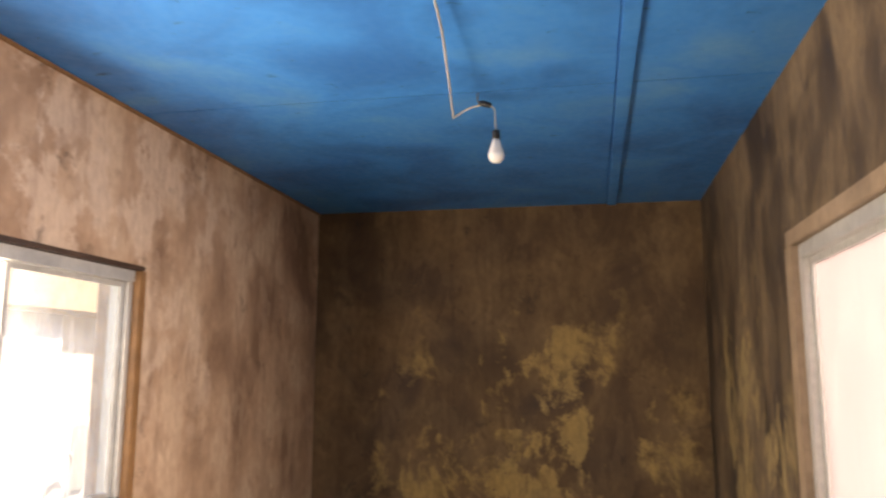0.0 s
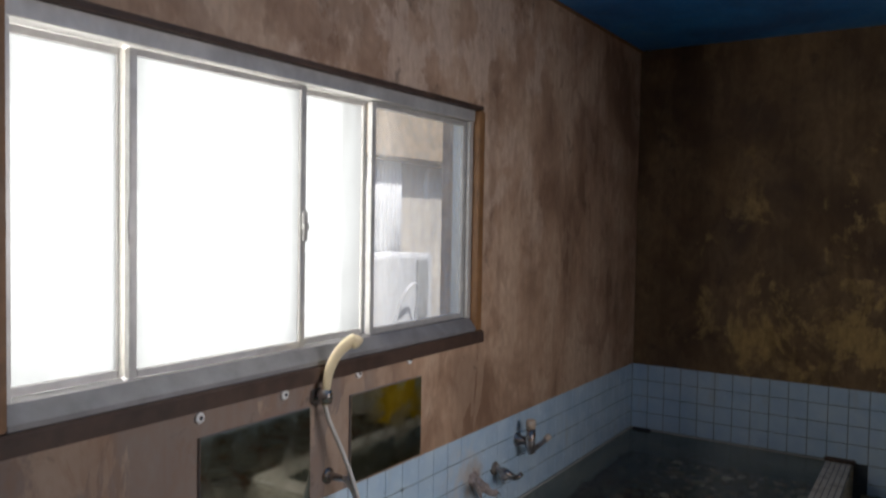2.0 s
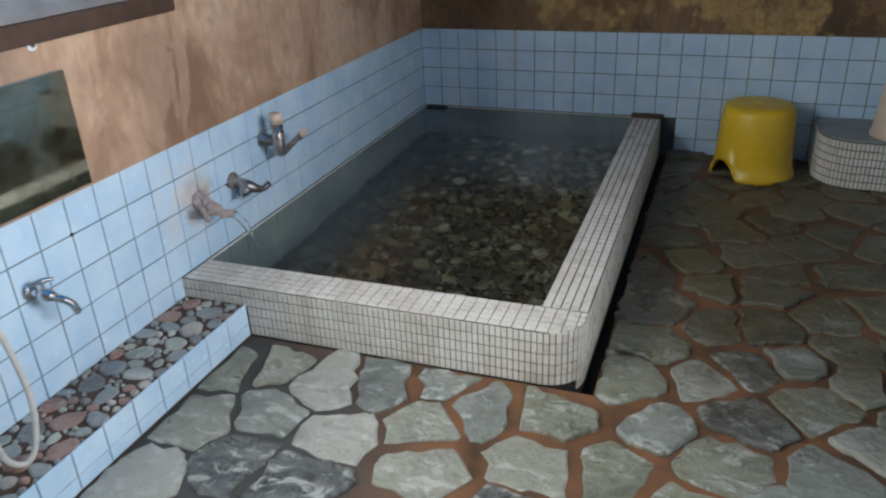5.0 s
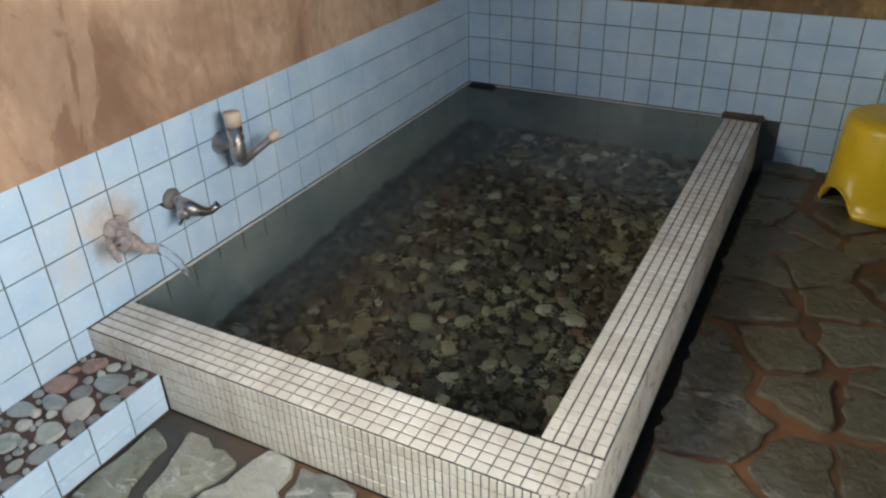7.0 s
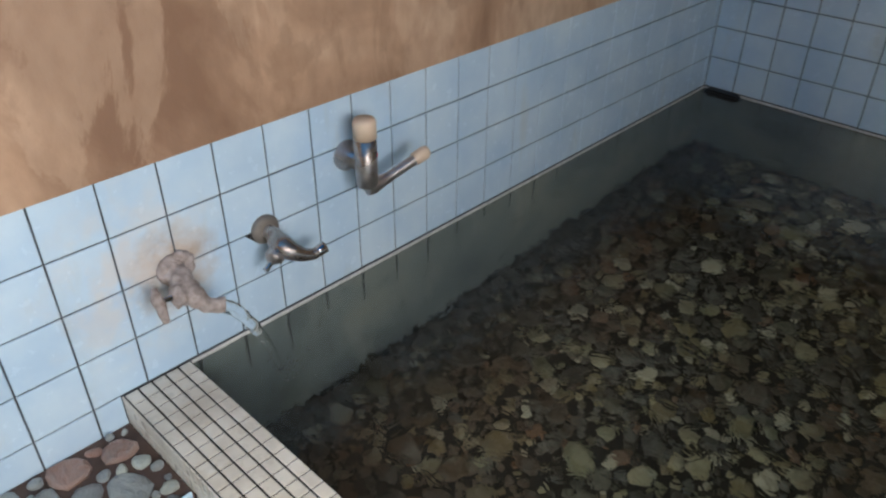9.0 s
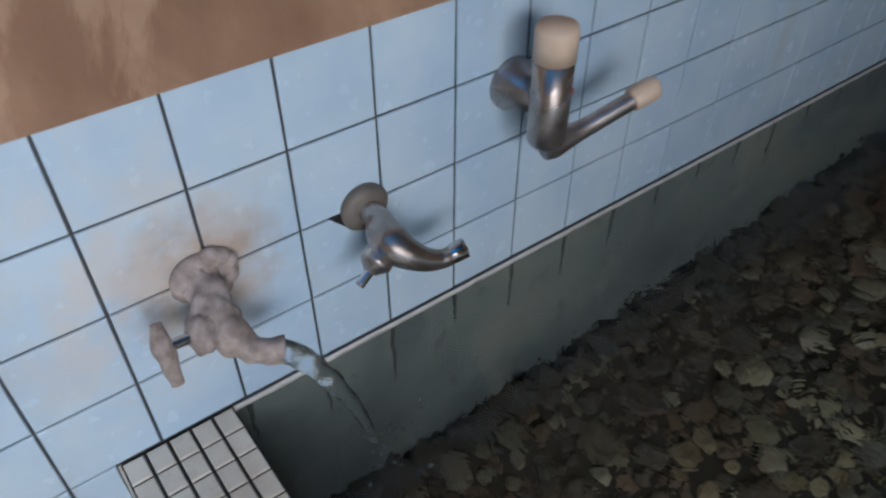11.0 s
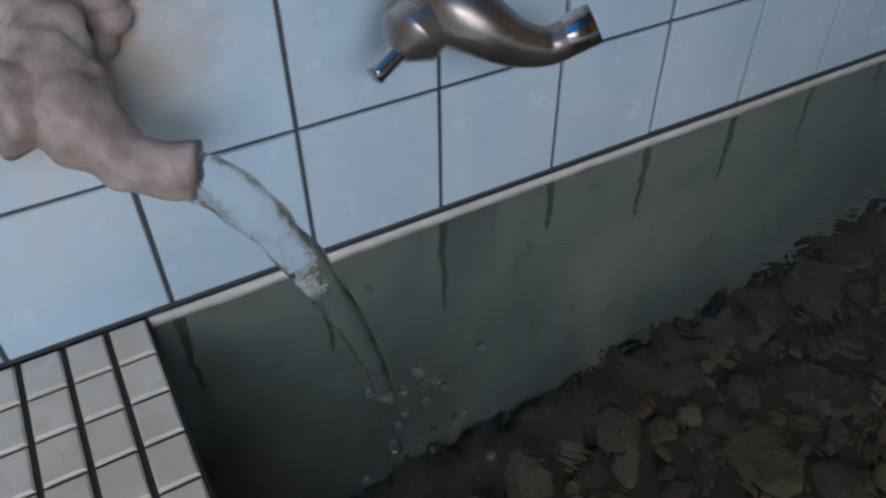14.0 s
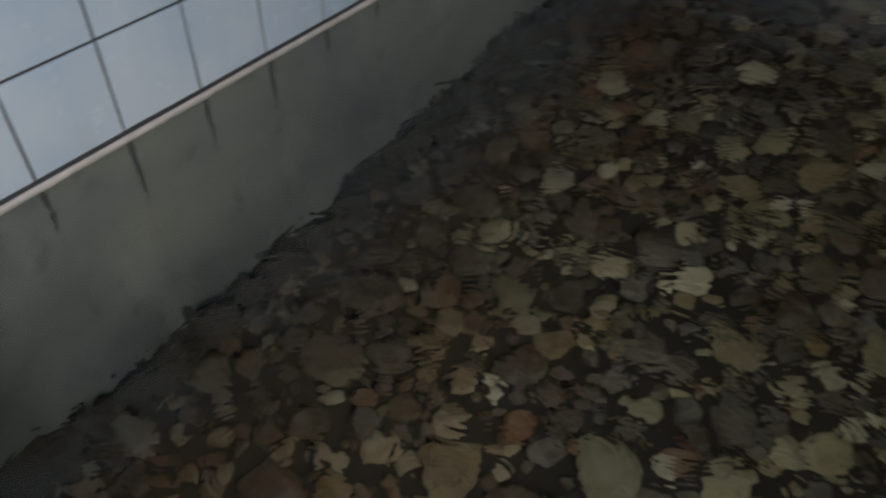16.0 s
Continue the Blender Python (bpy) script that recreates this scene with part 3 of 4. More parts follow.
bedbase = sub("bed", boxes((-0.01, RIM_IN_X + 0.03, RIM_IN_Y - 0.03, NORTH + 0.01, BED - 0.08, BED)), M_BED_MORTAR, bath, BI, "dark silty bath floor set with stones")


def lime_strip(p, q, side):
    """A thin crusty strip between the tiles and the water, uneven along its lower edge."""
    bm = bmesh.new()
    p, q, side = Vector(p), Vector(q), Vector(side)
    rows = []
    for k in range(161):
        at = p.lerp(q, k / 160)
        out = 0.0020 + 0.0015 * noise.noise(at * 45)
        low = WATER - 0.004 - 0.004 * abs(noise.noise(at * 30))
        rows.append([bm.verts.new(at + side * d + Vector((0, 0, z))) for d, z in ((0, 0.178), (out * 0.7, 0.1775), (out, 0.174), (out, low), (0, low))])
    for u, v in zip(rows, rows[1:]):
        for k in range(5):
            bm.faces.new((u[k], u[(k + 1) % 5], v[(k + 1) % 5], v[k]))
    bm.faces.new(rows[0])
    bm.faces.new(rows[-1][::-1])
    return bm


sub("lime_line", lime_strip((0.0016, RIM_IN_Y + 0.001, 0), (0.0016, NORTH - 0.006, 0), (1, 0, 0)), M_LIME, bath, BI, "crusty pale lime line at the waterline", True)
sub("lime_line", lime_strip((0.004, NORTH - 0.0018, 0), (RIM_IN_X, NORTH - 0.0018, 0), (0, -1, 0)), M_LIME, bath, BI, "crusty pale lime line at the waterline", True)
# dark strips modelling the tile joints' reflections in the water, thinning out downwards
reflection_rng = random.Random(17)
for k in range(19):
    depth, y = reflection_rng.uniform(0.07, 0.19), k * PITCH
    bm = bmesh.new()
    rows = []
    for j in range(13):
        f = j / 12
        w = 0.0042 * (1 - f) ** 0.6 * (1 + 0.5 * noise.noise(Vector((k, j * 0.7, 0)))) + 0.0004
        yy = y + 0.003 * noise.noise(Vector((j * 0.35, k * 3, 2)))
        rows.append([bm.verts.new((x, yy + e * w, 0.176 - depth * f)) for x, e in ((0.0012, -1), (0.0026, -0.8), (0.0026, 0.8), (0.0012, 1))])
    for u, v in zip(rows, rows[1:]):
        for i in range(4):
            bm.faces.new((u[i], u[(i + 1) % 4], v[(i + 1) % 4], v[i]))
    bm.faces.new(rows[0])
    bm.faces.new(rows[-1][::-1])
    sub("joint", bm, M_JOINT_REFLECTION, bath, BI)
algae = [(0.012 + 0.012 * random.random(), y / 20, BED + 0.005 + 0.02 * random.random(), 0.016 + 0.02 * random.random()) for y in range(0, 42)]
sub("algae_fringe", tube(algae, 10, 6, wobble=1.6), M_BED_MORTAR, bath, BI, "dark algae along the foot of the bath side", True)
bm = bmesh.new()
bmesh.ops.create_grid(bm, x_segments=2, y_segments=2, size=0.5, matrix=Matrix.LocRotScale((RIM_IN_X / 2 + 0.001, (RIM_IN_Y + NORTH) / 2, WATER), None, (RIM_IN_X - 0.001, NORTH - RIM_IN_Y - 0.004, 1)))
water = structure("water", bm, M_WATER, "clear still bath water just below the rim", "water")
water.visible_shadow = False
# worn dark plugs in the two north corners
plug = tagged(part("bath_drain_stone", boxes((0.02, 0.15, NORTH - 0.045, NORTH - 0.004, WATER - 0.03, WATER + 0.012), bevel=0.008), M_BLACK), "dark slimy overflow stone in the bath corner", "drain")
plug = tagged(part("rim_end_board", boxes((RIM_IN_X - 0.01, RIM_OUT_X + 0.012, NORTH - 0.05, NORTH - 0.006, RIM + 0.002, RIM + 0.022), bevel=0.005), M_BROWN_WOOD), "rusty brown strip at the end of the rim", "strip")

shelf = tagged(part("washing_shelf", boxes((0.0, SHELF_X - 0.004, SOUTH, RIM_OUT_Y - 0.001, -0.05, SHELF_Z - 0.008)), M_DARK_MORTAR), "low washing ledge of set pebbles with blue tiled front", "ledge", kind="structure")

# ---- mirrors, clips ----
for y0, y1 in ((-1.543, -1.095), (-0.886, -0.452)):
    mir = thing("wall_mirror", (0.004, (y0 + y1) / 2, 0.632), "old spotted rectangular mirror on the plaster above the tiles", "mirror", "mirrors over the ledge")
    h = (y1 - y0) / 2
    part("backing", boxes((0.0, 0.010, -h, h, 0.0, 0.318), bevel=0.001), M_SILL, mir)
    part("glass", boxes((0.0105, 0.0125, -h + 0.001, h - 0.001, 0.001, 0.317)), M_MIRROR, mir, "dull mirror glass")
for y, z in ((-1.539, 1.007), (-1.207, 1.012), (-0.838, 1.02), (-0.525, 1.025)):
    s = thing("wall_screw", (0.004, y, z), "white washer with a steel screw on the plaster", "screw", "mirror screws")
    part("washer", lathe([(0.006, 0), (0.016, 0), (0.016, 0.006), (0.012, 0.009), (0.006, 0.009), (0.006, 0)], pose(0, 0, 0, 0, 90, 0), 20), M_WHITE, s, "", True)
    part("head", lathe([(0, 0), (0.0055, 0), (0.0055, 0.012), (0.004, 0.014), (0, 0.014)], pose(0, 0, 0, 0, 90, 0), 14), M_DULL_CHROME, s, "", True)

plug = tagged(part("wall_plug", lathe([(0, 0), (0.009, 0), (0.008, 0.006), (0.004, 0.010), (0, 0.011)], pose(0.0003, -1.557, 0.50, 0, 90, 0), 16), plain("rusty_plug", (0.22, 0.09, 0.07), 0.7), smooth=True), "small rusty plug in a blue tile", "plug")
plug = tagged(part("wall_plug", lathe([(0, 0), (0.006, 0), (0.005, 0.004), (0, 0.005)], pose(0.0003, -0.553, 0.512, 0, 90, 0), 14), M_BLACK, smooth=True), "small dark plug in a blue tile", "plug")

# ---- taps ----


def wash_tap(y, z):
    """A small chrome tap with a cross handle and a bent spout."""
    t = thing("wash_tap", (0.0, y, z), "small chrome wall tap over the pebble ledge", "tap", "wash taps")
    part("flange", lathe([(0, 0), (0.024, 0), (0.024, 0.004), (0.017, 0.012), (0, 0.012)], pose(0, 0, 0, 0, 90, 0), 24), M_CHROME, t, "", True)
    body = tube([(0.008, 0, 0, 0.010), (0.03, 0, 0, 0.0105), (0.045, 0.002, -0.002, 0.019), (0.062, 0.006, -0.006, 0.0175), (0.075, 0.012, -0.012, 0.011)], 16)
    part("body", body, M_CHROME, t, "", True)
    part("spout", tube([(0.070, 0.010, -0.012, 0.0105), (0.090, 0.022, -0.022, 0.0105), (0.104, 0.032, -0.040, 0.0105), (0.110, 0.037, -0.066, 0.0105)], 14), M_CHROME, t, "", True)
    part("stem", tube([(0.05, 0.003, 0.006, 0.006), (0.05, 0.003, 0.034, 0.006)], 12), M_CHROME, t, "", True)
    part("handle", tube([(0.035, -0.022, 0.034, 0.005), (0.05, 0.003, 0.037, 0.0075), (0.066, 0.028, 0.034, 0.005)], 12), M_CHROME, t, "chrome bar handle", True)
    return t


wash_tap(-1.385, 0.405)
wash_tap(-0.730, 0.425)


def bath_tap(name, y, z, body_m, flange_m, label, rough, handle):
    """A larger bib tap; its valve points south and down, its spout north."""
    t = thing(name, (0.0, y, z), label, "tap", "bath taps")
    part("flange", lathe([(0, 0), (0.031, 0), (0.032, 0.006), (0.026, 0.013), (0.015, 0.015), (0, 0.015)], pose(0, 0, 0, 0, 90, 0), 32), flange_m, t, "", True)
    if rough:
        lumps = bmesh.new()
        for k in range(26):
            a = 2.4 * k
            d = 0.012 + 0.022 * ((k * 0.37) % 1)
            bmesh.ops.create_icosphere(lumps, subdivisions=2, radius=0.006 + 0.006 * ((k * 0.61) % 1), matrix=pose(0.008, d * math.cos(a), d * math.sin(a)) @ Matrix.Diagonal((1.0, 1.2, 1, 1)))
        part("lime_crust", lumps, M_CRUST, t, "rough lumps of lime", True)["kind"] = "stuff"
    part("body", tube([(0.010, 0.0, 0.0, 0.0145), (0.030, 0.002, -0.003, 0.0165), (0.048, -0.002, -0.008, 0.0215), (0.066, -0.002, -0.014, 0.0235), (0.082, 0.008, -0.022, 0.0190),
                       (0.093, 0.026, -0.033, 0.0145), (0.099, 0.046, -0.038, 0.0115), (0.106, 0.061, -0.030, 0.0115)] if not handle else
                      [(0.010, 0.0, 0.0, 0.020), (0.030, -0.003, -0.004, 0.020), (0.050, -0.007, -0.011, 0.0235), (0.066, -0.006, -0.019, 0.0245), (0.080, 0.002, -0.030, 0.0195),
                       (0.089, 0.013, -0.042, 0.0158), (0.096, 0.027, -0.048, 0.0148), (0.103, 0.041, -0.051, 0.0148)], 22, 8, wobble=rough), body_m, t, "", True)
    if handle:
        part("valve", tube([(0.062, -0.008, -0.017, 0.020), (0.066, -0.026, -0.014, 0.022), (0.067, -0.034, -0.012, 0.019), (0.068, -0.041, -0.010, 0.009)], 18, wobble=rough), body_m, t, "", True)
        part("stem", tube([(0.068, -0.038, -0.010, 0.006), (0.070, -0.060, -0.006, 0.006)], 12), M_CHROME, t, "", True)
        part("handle", tube([(0.056, -0.063, 0.016, 0.006), (0.068, -0.066, -0.003, 0.0105), (0.078, -0.067, -0.021, 0.009), (0.088, -0.067, -0.042, 0.0065)], 14, wobble=rough * 0.5), M_CRUST, t, "", True)
    else:
        part("valve", tube([(0.062, -0.006, -0.015, 0.018), (0.068, -0.025, -0.024, 0.0195), (0.070, -0.031, -0.027, 0.018), (0.073, -0.039, -0.032, 0.008)], 18), body_m, t, "", True)
        part("stem", tube([(0.072, -0.036, -0.030, 0.0058), (0.077, -0.056, -0.040, 0.0058)], 12), M_CHROME, t, "", True)
        part("spout_tip", lathe([(0.0122, 0), (0.0122, 0.017), (0.0095, 0.017), (0.0095, 0.003), (0, 0.003)], look((0.1035, 0.056, -0.0325), (0.0965, 0.041, -0.0405)), 24), M_CHROME, t, "bright chrome spout end", True)
    return t


bath_tap("crusted_bath_tap", -0.014, 0.402, M_CRUST, M_CRUST, "lime-crusted running tap on the tiles over the bath", 0.35, True)
bath_tap("bath_tap", 0.192, 0.400, M_DULL_CHROME, plain("verdigris_flange", (0.25, 0.22, 0.19), 0.6, 0.4, 0.4, 40, 0.4), "closed tarnished chrome tap over the bath, without handle", 0.0, False)

stream = part("water_stream", tube([(0.096, 0.020, 0.350, 0.0120), (0.107, 0.038, 0.337, 0.0135), (0.118, 0.058, 0.306, 0.0120), (0.127, 0.076, 0.264, 0.0100), (0.135, 0.091, 0.215, 0.0075), (0.140, 0.101, 0.165, 0.0055)], 20, 14, wobble=0.22), M_STREAM, smooth=True)
tagged(stream, "thin clear stream of water falling from the tap", "water stream")
stream.visible_shadow = False

bm = bmesh.new()
drop_rng = random.Random(3)
for k in range(34):
    a, d = drop_rng.uniform(0, 6.28), abs(drop_rng.gauss(0, 0.03)) + 0.006
    bmesh.ops.create_icosphere(bm, subdivisions=1, radius=drop_rng.uniform(0.0015, 0.0045), matrix=pose(0.150 + d * math.cos(a), 0.115 + d * math.sin(a), WATER + drop_rng.uniform(-0.001, 0.004)))
splash = tagged(part("splash", bm, M_STREAM, smooth=True), "small bubbles where the stream meets the water", "splash", kind="stuff")
splash.visible_shadow = False

mix = thing("mixer_tap", (0.0, 0.40, 0.50), "tarnished mixer tap with cream knobs on the tiles", "tap", "bath taps")
part("flange", lathe([(0, 0), (0.034, 0), (0.034, 0.008), (0.022, 0.022), (0.019, 0.060), (0, 0.060)], pose(0, 0.015, -0.012, 0, 90, 0), 32), M_DULL_CHROME, mix, "", True)
part("body", lathe([(0, 0), (0.021, 0), (0.0235, 0.006), (0.0235, 0.108), (0, 0.108)], pose(0.085, 0, -0.048), 28), M_DULL_CHROME, mix, "", True)
part("knob", lathe([(0, 0), (0.0245, 0), (0.0245, 0.034), (0.022, 0.040), (0, 0.041)], pose(0.085, 0, 0.061), 28), M_CREAM, mix, "cream plastic knob", True)
part("mark", lathe([(0, 0), (0.0035, 0), (0.0035, 0.0012), (0, 0.0012)], look((0.1018, 0.0169, 0.022), (0.05, -0.0355, 0.022)), 12), M_RED, mix, "red hot-water dot", True)
part("arm", tube([(0.085, 0.0, -0.049, 0.0215), (0.088, 0.012, -0.050, 0.0200), (0.096, 0.043, -0.044, 0.0125), (0.108, 0.090, -0.026, 0.0115), (0.116, 0.120, -0.014, 0.0115)], 20), M_DULL_CHROME, mix, "", True)
part("arm_cap", tube([(0.113, 0.110, -0.018, 0.0145), (0.116, 0.122, -0.013, 0.0150), (0.119, 0.138, -0.008, 0.0150), (0.120, 0.144, -0.007, 0.010)], 20), M_CREAM, mix, "cream plastic end cap", True)

# ---- shower ----
sh = thing("hand_shower", (0.004, -1.06, 0.98), "yellowed hand shower with hanging grey hose on a wall hook", "shower")
SI = Matrix.Translation((0.004, -1.06, 0.98)).inverted()
sub("bracket", boxes((0.004, 0.012, -1.085, -1.035, 0.955, 1.005), bevel=0.003), M_DULL_CHROME, sh, SI)
sub("holder", lathe([(0.013, -0.022), (0.022, -0.022), (0.024, 0.0), (0.022, 0.022), (0.013, 0.022), (0.013, -0.022)], pose(0.045, -1.055, 0.985), 22, boxes((0.010, 0.034, -1.068, -1.042, 0.972, 0.998), bevel=0.004)), M_DULL_CHROME, sh, SI, "", True)
sub("shower_head", tube([(0.045, -1.057, 0.955, 0.011), (0.046, -1.055, 1.0, 0.0135), (0.052, -1.045, 1.07, 0.016), (0.066, -1.022, 1.125, 0.018), (0.088, -0.992, 1.160, 0.020), (0.104, -0.972, 1.172, 0.022)], 20), M_BEIGE, sh, SI, "yellowed plastic handle", True)
sub("spray_plate", lathe([(0, -0.006), (0.019, -0.006), (0.024, 0.006), (0.025, 0.020), (0.018, 0.025), (0, 0.025)], look((0.099, -0.977, 1.170), (0.06, -1.02, 1.235)), 24), M_BEIGE, sh, SI, "", True)
sub("hose", tube([(0.045, -1.058, 0.955, 0.0075), (0.055, -1.045, 0.90, 0.0075), (0.085, -1.005, 0.78, 0.0075), (0.115, -0.985, 0.68, 0.0075), (0.145, -0.985, 0.58, 0.0075), (0.150, -1.012, 0.45, 0.0075), (0.152, -1.040, 0.30, 0.0075),
                  (0.165, -1.050, 0.18, 0.0075), (0.183, -1.022, 0.135, 0.0075), (0.196, -0.990, 0.16, 0.0075), (0.198, -0.963, 0.26, 0.0075), (0.185, -0.958, 0.38, 0.0075), (0.155, -0.966, 0.52, 0.0075), (0.112, -0.978, 0.64, 0.0075), (0.075, -0.985, 0.69, 0.0075)], 12, 10), M_HOSE, sh, SI, "looped grey-white hose", True)
sub("outlet", tube([(0.004, -0.995, 0.692, 0.014), (0.035, -0.992, 0.692, 0.013), (0.06, -0.988, 0.692, 0.010), (0.082, -0.984, 0.690, 0.010)], 16), M_DULL_CHROME, sh, SI, "", True)
sub("outlet_flange", lathe([(0, 0), (0.028, 0), (0.028, 0.006), (0.016, 0.014), (0, 0.014)], pose(0.004, -0.995, 0.692, 0, 90, 0), 24), M_DULL_CHROME, sh, SI, "", True)

# ---- stools and basins ----


def hollow(profile, arches, arch_h, wall=0.004, segments=72):
    """A turned hollow shell, with arches cut from its lower edge."""
    bm = bmesh.new()
    rings = []
    for i, (r, h) in enumerate(profile):
        ring = []
        for k in range(segments):
            a = 2 * math.pi * k / segments
            lift = 0.0
            for c, w in arches:
                d = abs((a - c + math.pi) % (2 * math.pi) - math.pi) / w
                if d < 1:
                    lift = max(lift, arch_h * math.sqrt(1 - d * d))
            ring.append(bm.verts.new((r * math.cos(a), r * math.sin(a), max(h, min(lift, arch_h) if h < arch_h else h))))
        rings.append(ring)
    for a, b in zip(rings, rings[1:]):
        for k in range(segments):
            bm.faces.new((a[k], a[(k + 1) % segments], b[(k + 1) % segments], b[k]))
    bm.faces.new(rings[-1])
    bmesh.ops.recalc_face_normals(bm, faces=bm.faces[:])
    bmesh.ops.solidify(bm, geom=bm.faces[:], thickness=wall)
    return bm


stool = thing("bath_stool", (1.825, 1.865, 0.0), "yellow plastic bath stool standing on the flagstones", "stool", "bath stools")
part("shell", hollow([(0.196, 0.0), (0.193, 0.025), (0.184, 0.032), (0.180, 0.075), (0.172, 0.19), (0.165, 0.315), (0.158, 0.335), (0.142, 0.346), (0.07, 0.350), (0.02, 0.351)], [(radians(a), 0.42) for a in (222, 42)], 0.10), M_YELLOW, stool, "", True)
part("boss", lathe([(0, 0), (0.022, 0), (0.018, 0.006), (0, 0.008)], pose(0, 0, 0.350), 20), M_YELLOW, stool, "", True)

stool = thing("bath_stool", (0.495, -1.325, 0.0), "turquoise plastic bath stool with a slotted top beside the ledge", "stool", "bath stools")
part("shell", hollow([(0.132, 0.0), (0.130, 0.02), (0.124, 0.026), (0.120, 0.12), (0.113, 0.228), (0.105, 0.243), (0.094, 0.247), (0.05, 0.241), (0.012, 0.240)], [(radians(a), 0.45) for a in (30, 210)], 0.06), M_CYAN, stool, "", True)
bm = lathe([(0, 0), (0.016, 0), (0.016, 0.002), (0.012, 0.003), (0, 0.003)], pose(-0.045, -0.012, 0.2425, 0, 0, 25) @ Matrix.Diagonal((1.7, 0.8, 1, 1)), 24)
part("slot", bm, M_BLACK, stool, "dark oval finger hole")

basin_t = thing("wash_basin", (0.190, -1.37, SHELF_Z), "pale green plastic wash basin turned upside down on the ledge", "basin")
part("bowl", hollow([(0.150, 0.0), (0.152, 0.006), (0.150, 0.013), (0.143, 0.018), (0.136, 0.070), (0.125, 0.100), (0.106, 0.116), (0.080, 0.124), (0.04, 0.127), (0.01, 0.1275)], [], 0.0), M_GREEN, basin_t, "", True)
part("rim", lathe([(0.150, 0.0), (0.155, 0.003), (0.155, 0.009), (0.151, 0.012), (0.150, 0.0)], None, 56), M_GREEN, basin_t, "rolled rim", True)

# ---- mosaic step in the north-east corner with a pail ----
BLOCK = [(2.10, NORTH)] + [(2.27 - 0.17 * math.cos(a), 1.90 - 0.17 * math.sin(a)) for a in (radians(10 * k) for k in range(10))] + [(EAST, 1.71)]
bm = bmesh.new()
lo = [bm.verts.new((x, y, -0.02)) for x, y in BLOCK + [(EAST, NORTH)]]
hi = [bm.verts.new((x, y, 0.222)) for x, y in BLOCK + [(EAST, NORTH)]]
for k in range(len(lo)):
    j = (k + 1) % len(lo)
    bm.faces.new((lo[k], lo[j], hi[j], hi[k]))
bm.faces.new(hi[::-1])
block = tagged(part("corner_step", bm, M_MOSAIC_GROUT), "round-ended ivory mosaic step in the corner by the bath", "step")
top_bm = bmesh.new()
ring = [top_bm.verts.new((x, y, z)) for z in (0.223, 0.228) for x, y in BLOCK + [(EAST, NORTH)]]
nb = len(BLOCK) + 1
for k in range(nb):
    top_bm.faces.new((ring[k], ring[(k + 1) % nb], ring[nb + (k + 1) % nb], ring[nb + k]))
top_bm.faces.new(ring[nb:])
part("top_slab", top_bm, M_STEP_TOP, block, "smooth grey top")
pail = thing("pail", (2.44, 1.86, 0.228), "beige plastic pail upside down on the corner step", "pail")
part("body", hollow([(0.132, 0.0), (0.134, 0.012), (0.127, 0.018), (0.105, 0.30), (0.098, 0.315), (0.05, 0.318), (0.01, 0.318)], [], 0.0), M_CREAM, pail, "", True)
part("lid", lathe([(0, 0), (0.085, 0), (0.085, 0.006), (0, 0.008)], pose(0, 0, 0.319), 36), M_BROWN_WOOD, pail, "brown worn underside", True)

# ---- lamp on its cord ----
lamp = thing("hanging_bulb", (1.47, -0.07, TOP), "white bulb in black socket on an old twisted cord", "lamp")
LI = Matrix.Translation((1.47, -0.07, TOP)).inverted()
sub("cord", tube([(1.52, SOUTH + 0.02, TOP - 0.004, 0.004), (1.51, -2.4, TOP - 0.006, 0.004), (1.495, -1.5, TOP - 0.012, 0.004), (1.465, -0.86, TOP - 0.030, 0.004), (1.42, -0.45, TOP - 0.062, 0.004), (1.372, -0.085, TOP - 0.088, 0.004), (1.375, -0.06, TOP - 0.088, 0.004), (1.43, -0.068, TOP - 0.062, 0.004), (1.49, -0.07, TOP - 0.048, 0.004)], 8), M_CORD, lamp, LI, "", True)
sub("hook", tube([(1.468, -0.07, TOP + 0.002, 0.0025), (1.468, -0.07, TOP - 0.025, 0.0025), (1.475, -0.07, TOP - 0.042, 0.0025)], 8), M_RUST_WOOD, lamp, LI, "", True)
sub("plug", tube([(1.475, -0.07, TOP - 0.042, 0.009), (1.495, -0.07, TOP - 0.046, 0.013), (1.520, -0.07, TOP - 0.056, 0.010)], 14), M_BLACK, lamp, LI, "black connector", True)
sub("wire", tube([(1.515, -0.07, TOP - 0.054, 0.003), (1.535, -0.07, TOP - 0.075, 0.003), (1.540, -0.07, TOP - 0.16, 0.003)], 8), M_CORD, lamp, LI, "thin twisted wire", True)
sub("socket", lathe([(0, 0), (0.014, 0), (0.0155, -0.006), (0.0155, -0.034), (0.012, -0.038), (0, -0.038)], pose(1.540, -0.07, TOP - 0.158), 20), M_BLACK, lamp, LI, "", True)
sub("bulb", lathe([(0, 0.002), (0.0135, 0.002), (0.0175, -0.012), (0.027, -0.042), (0.0315, -0.058), (0.0315, -0.064), (0.027, -0.080), (0.016, -0.091), (0, -0.094)], pose(1.540, -0.07, TOP - 0.196), 28), M_OPAL, lamp, LI, "white opal bulb", True)

# ---- pieces: tiles, mosaic, stones ----


def world_of(ob):
    return world_of(ob.parent) @ ob.matrix_basis if ob.parent else ob.matrix_basis.copy()


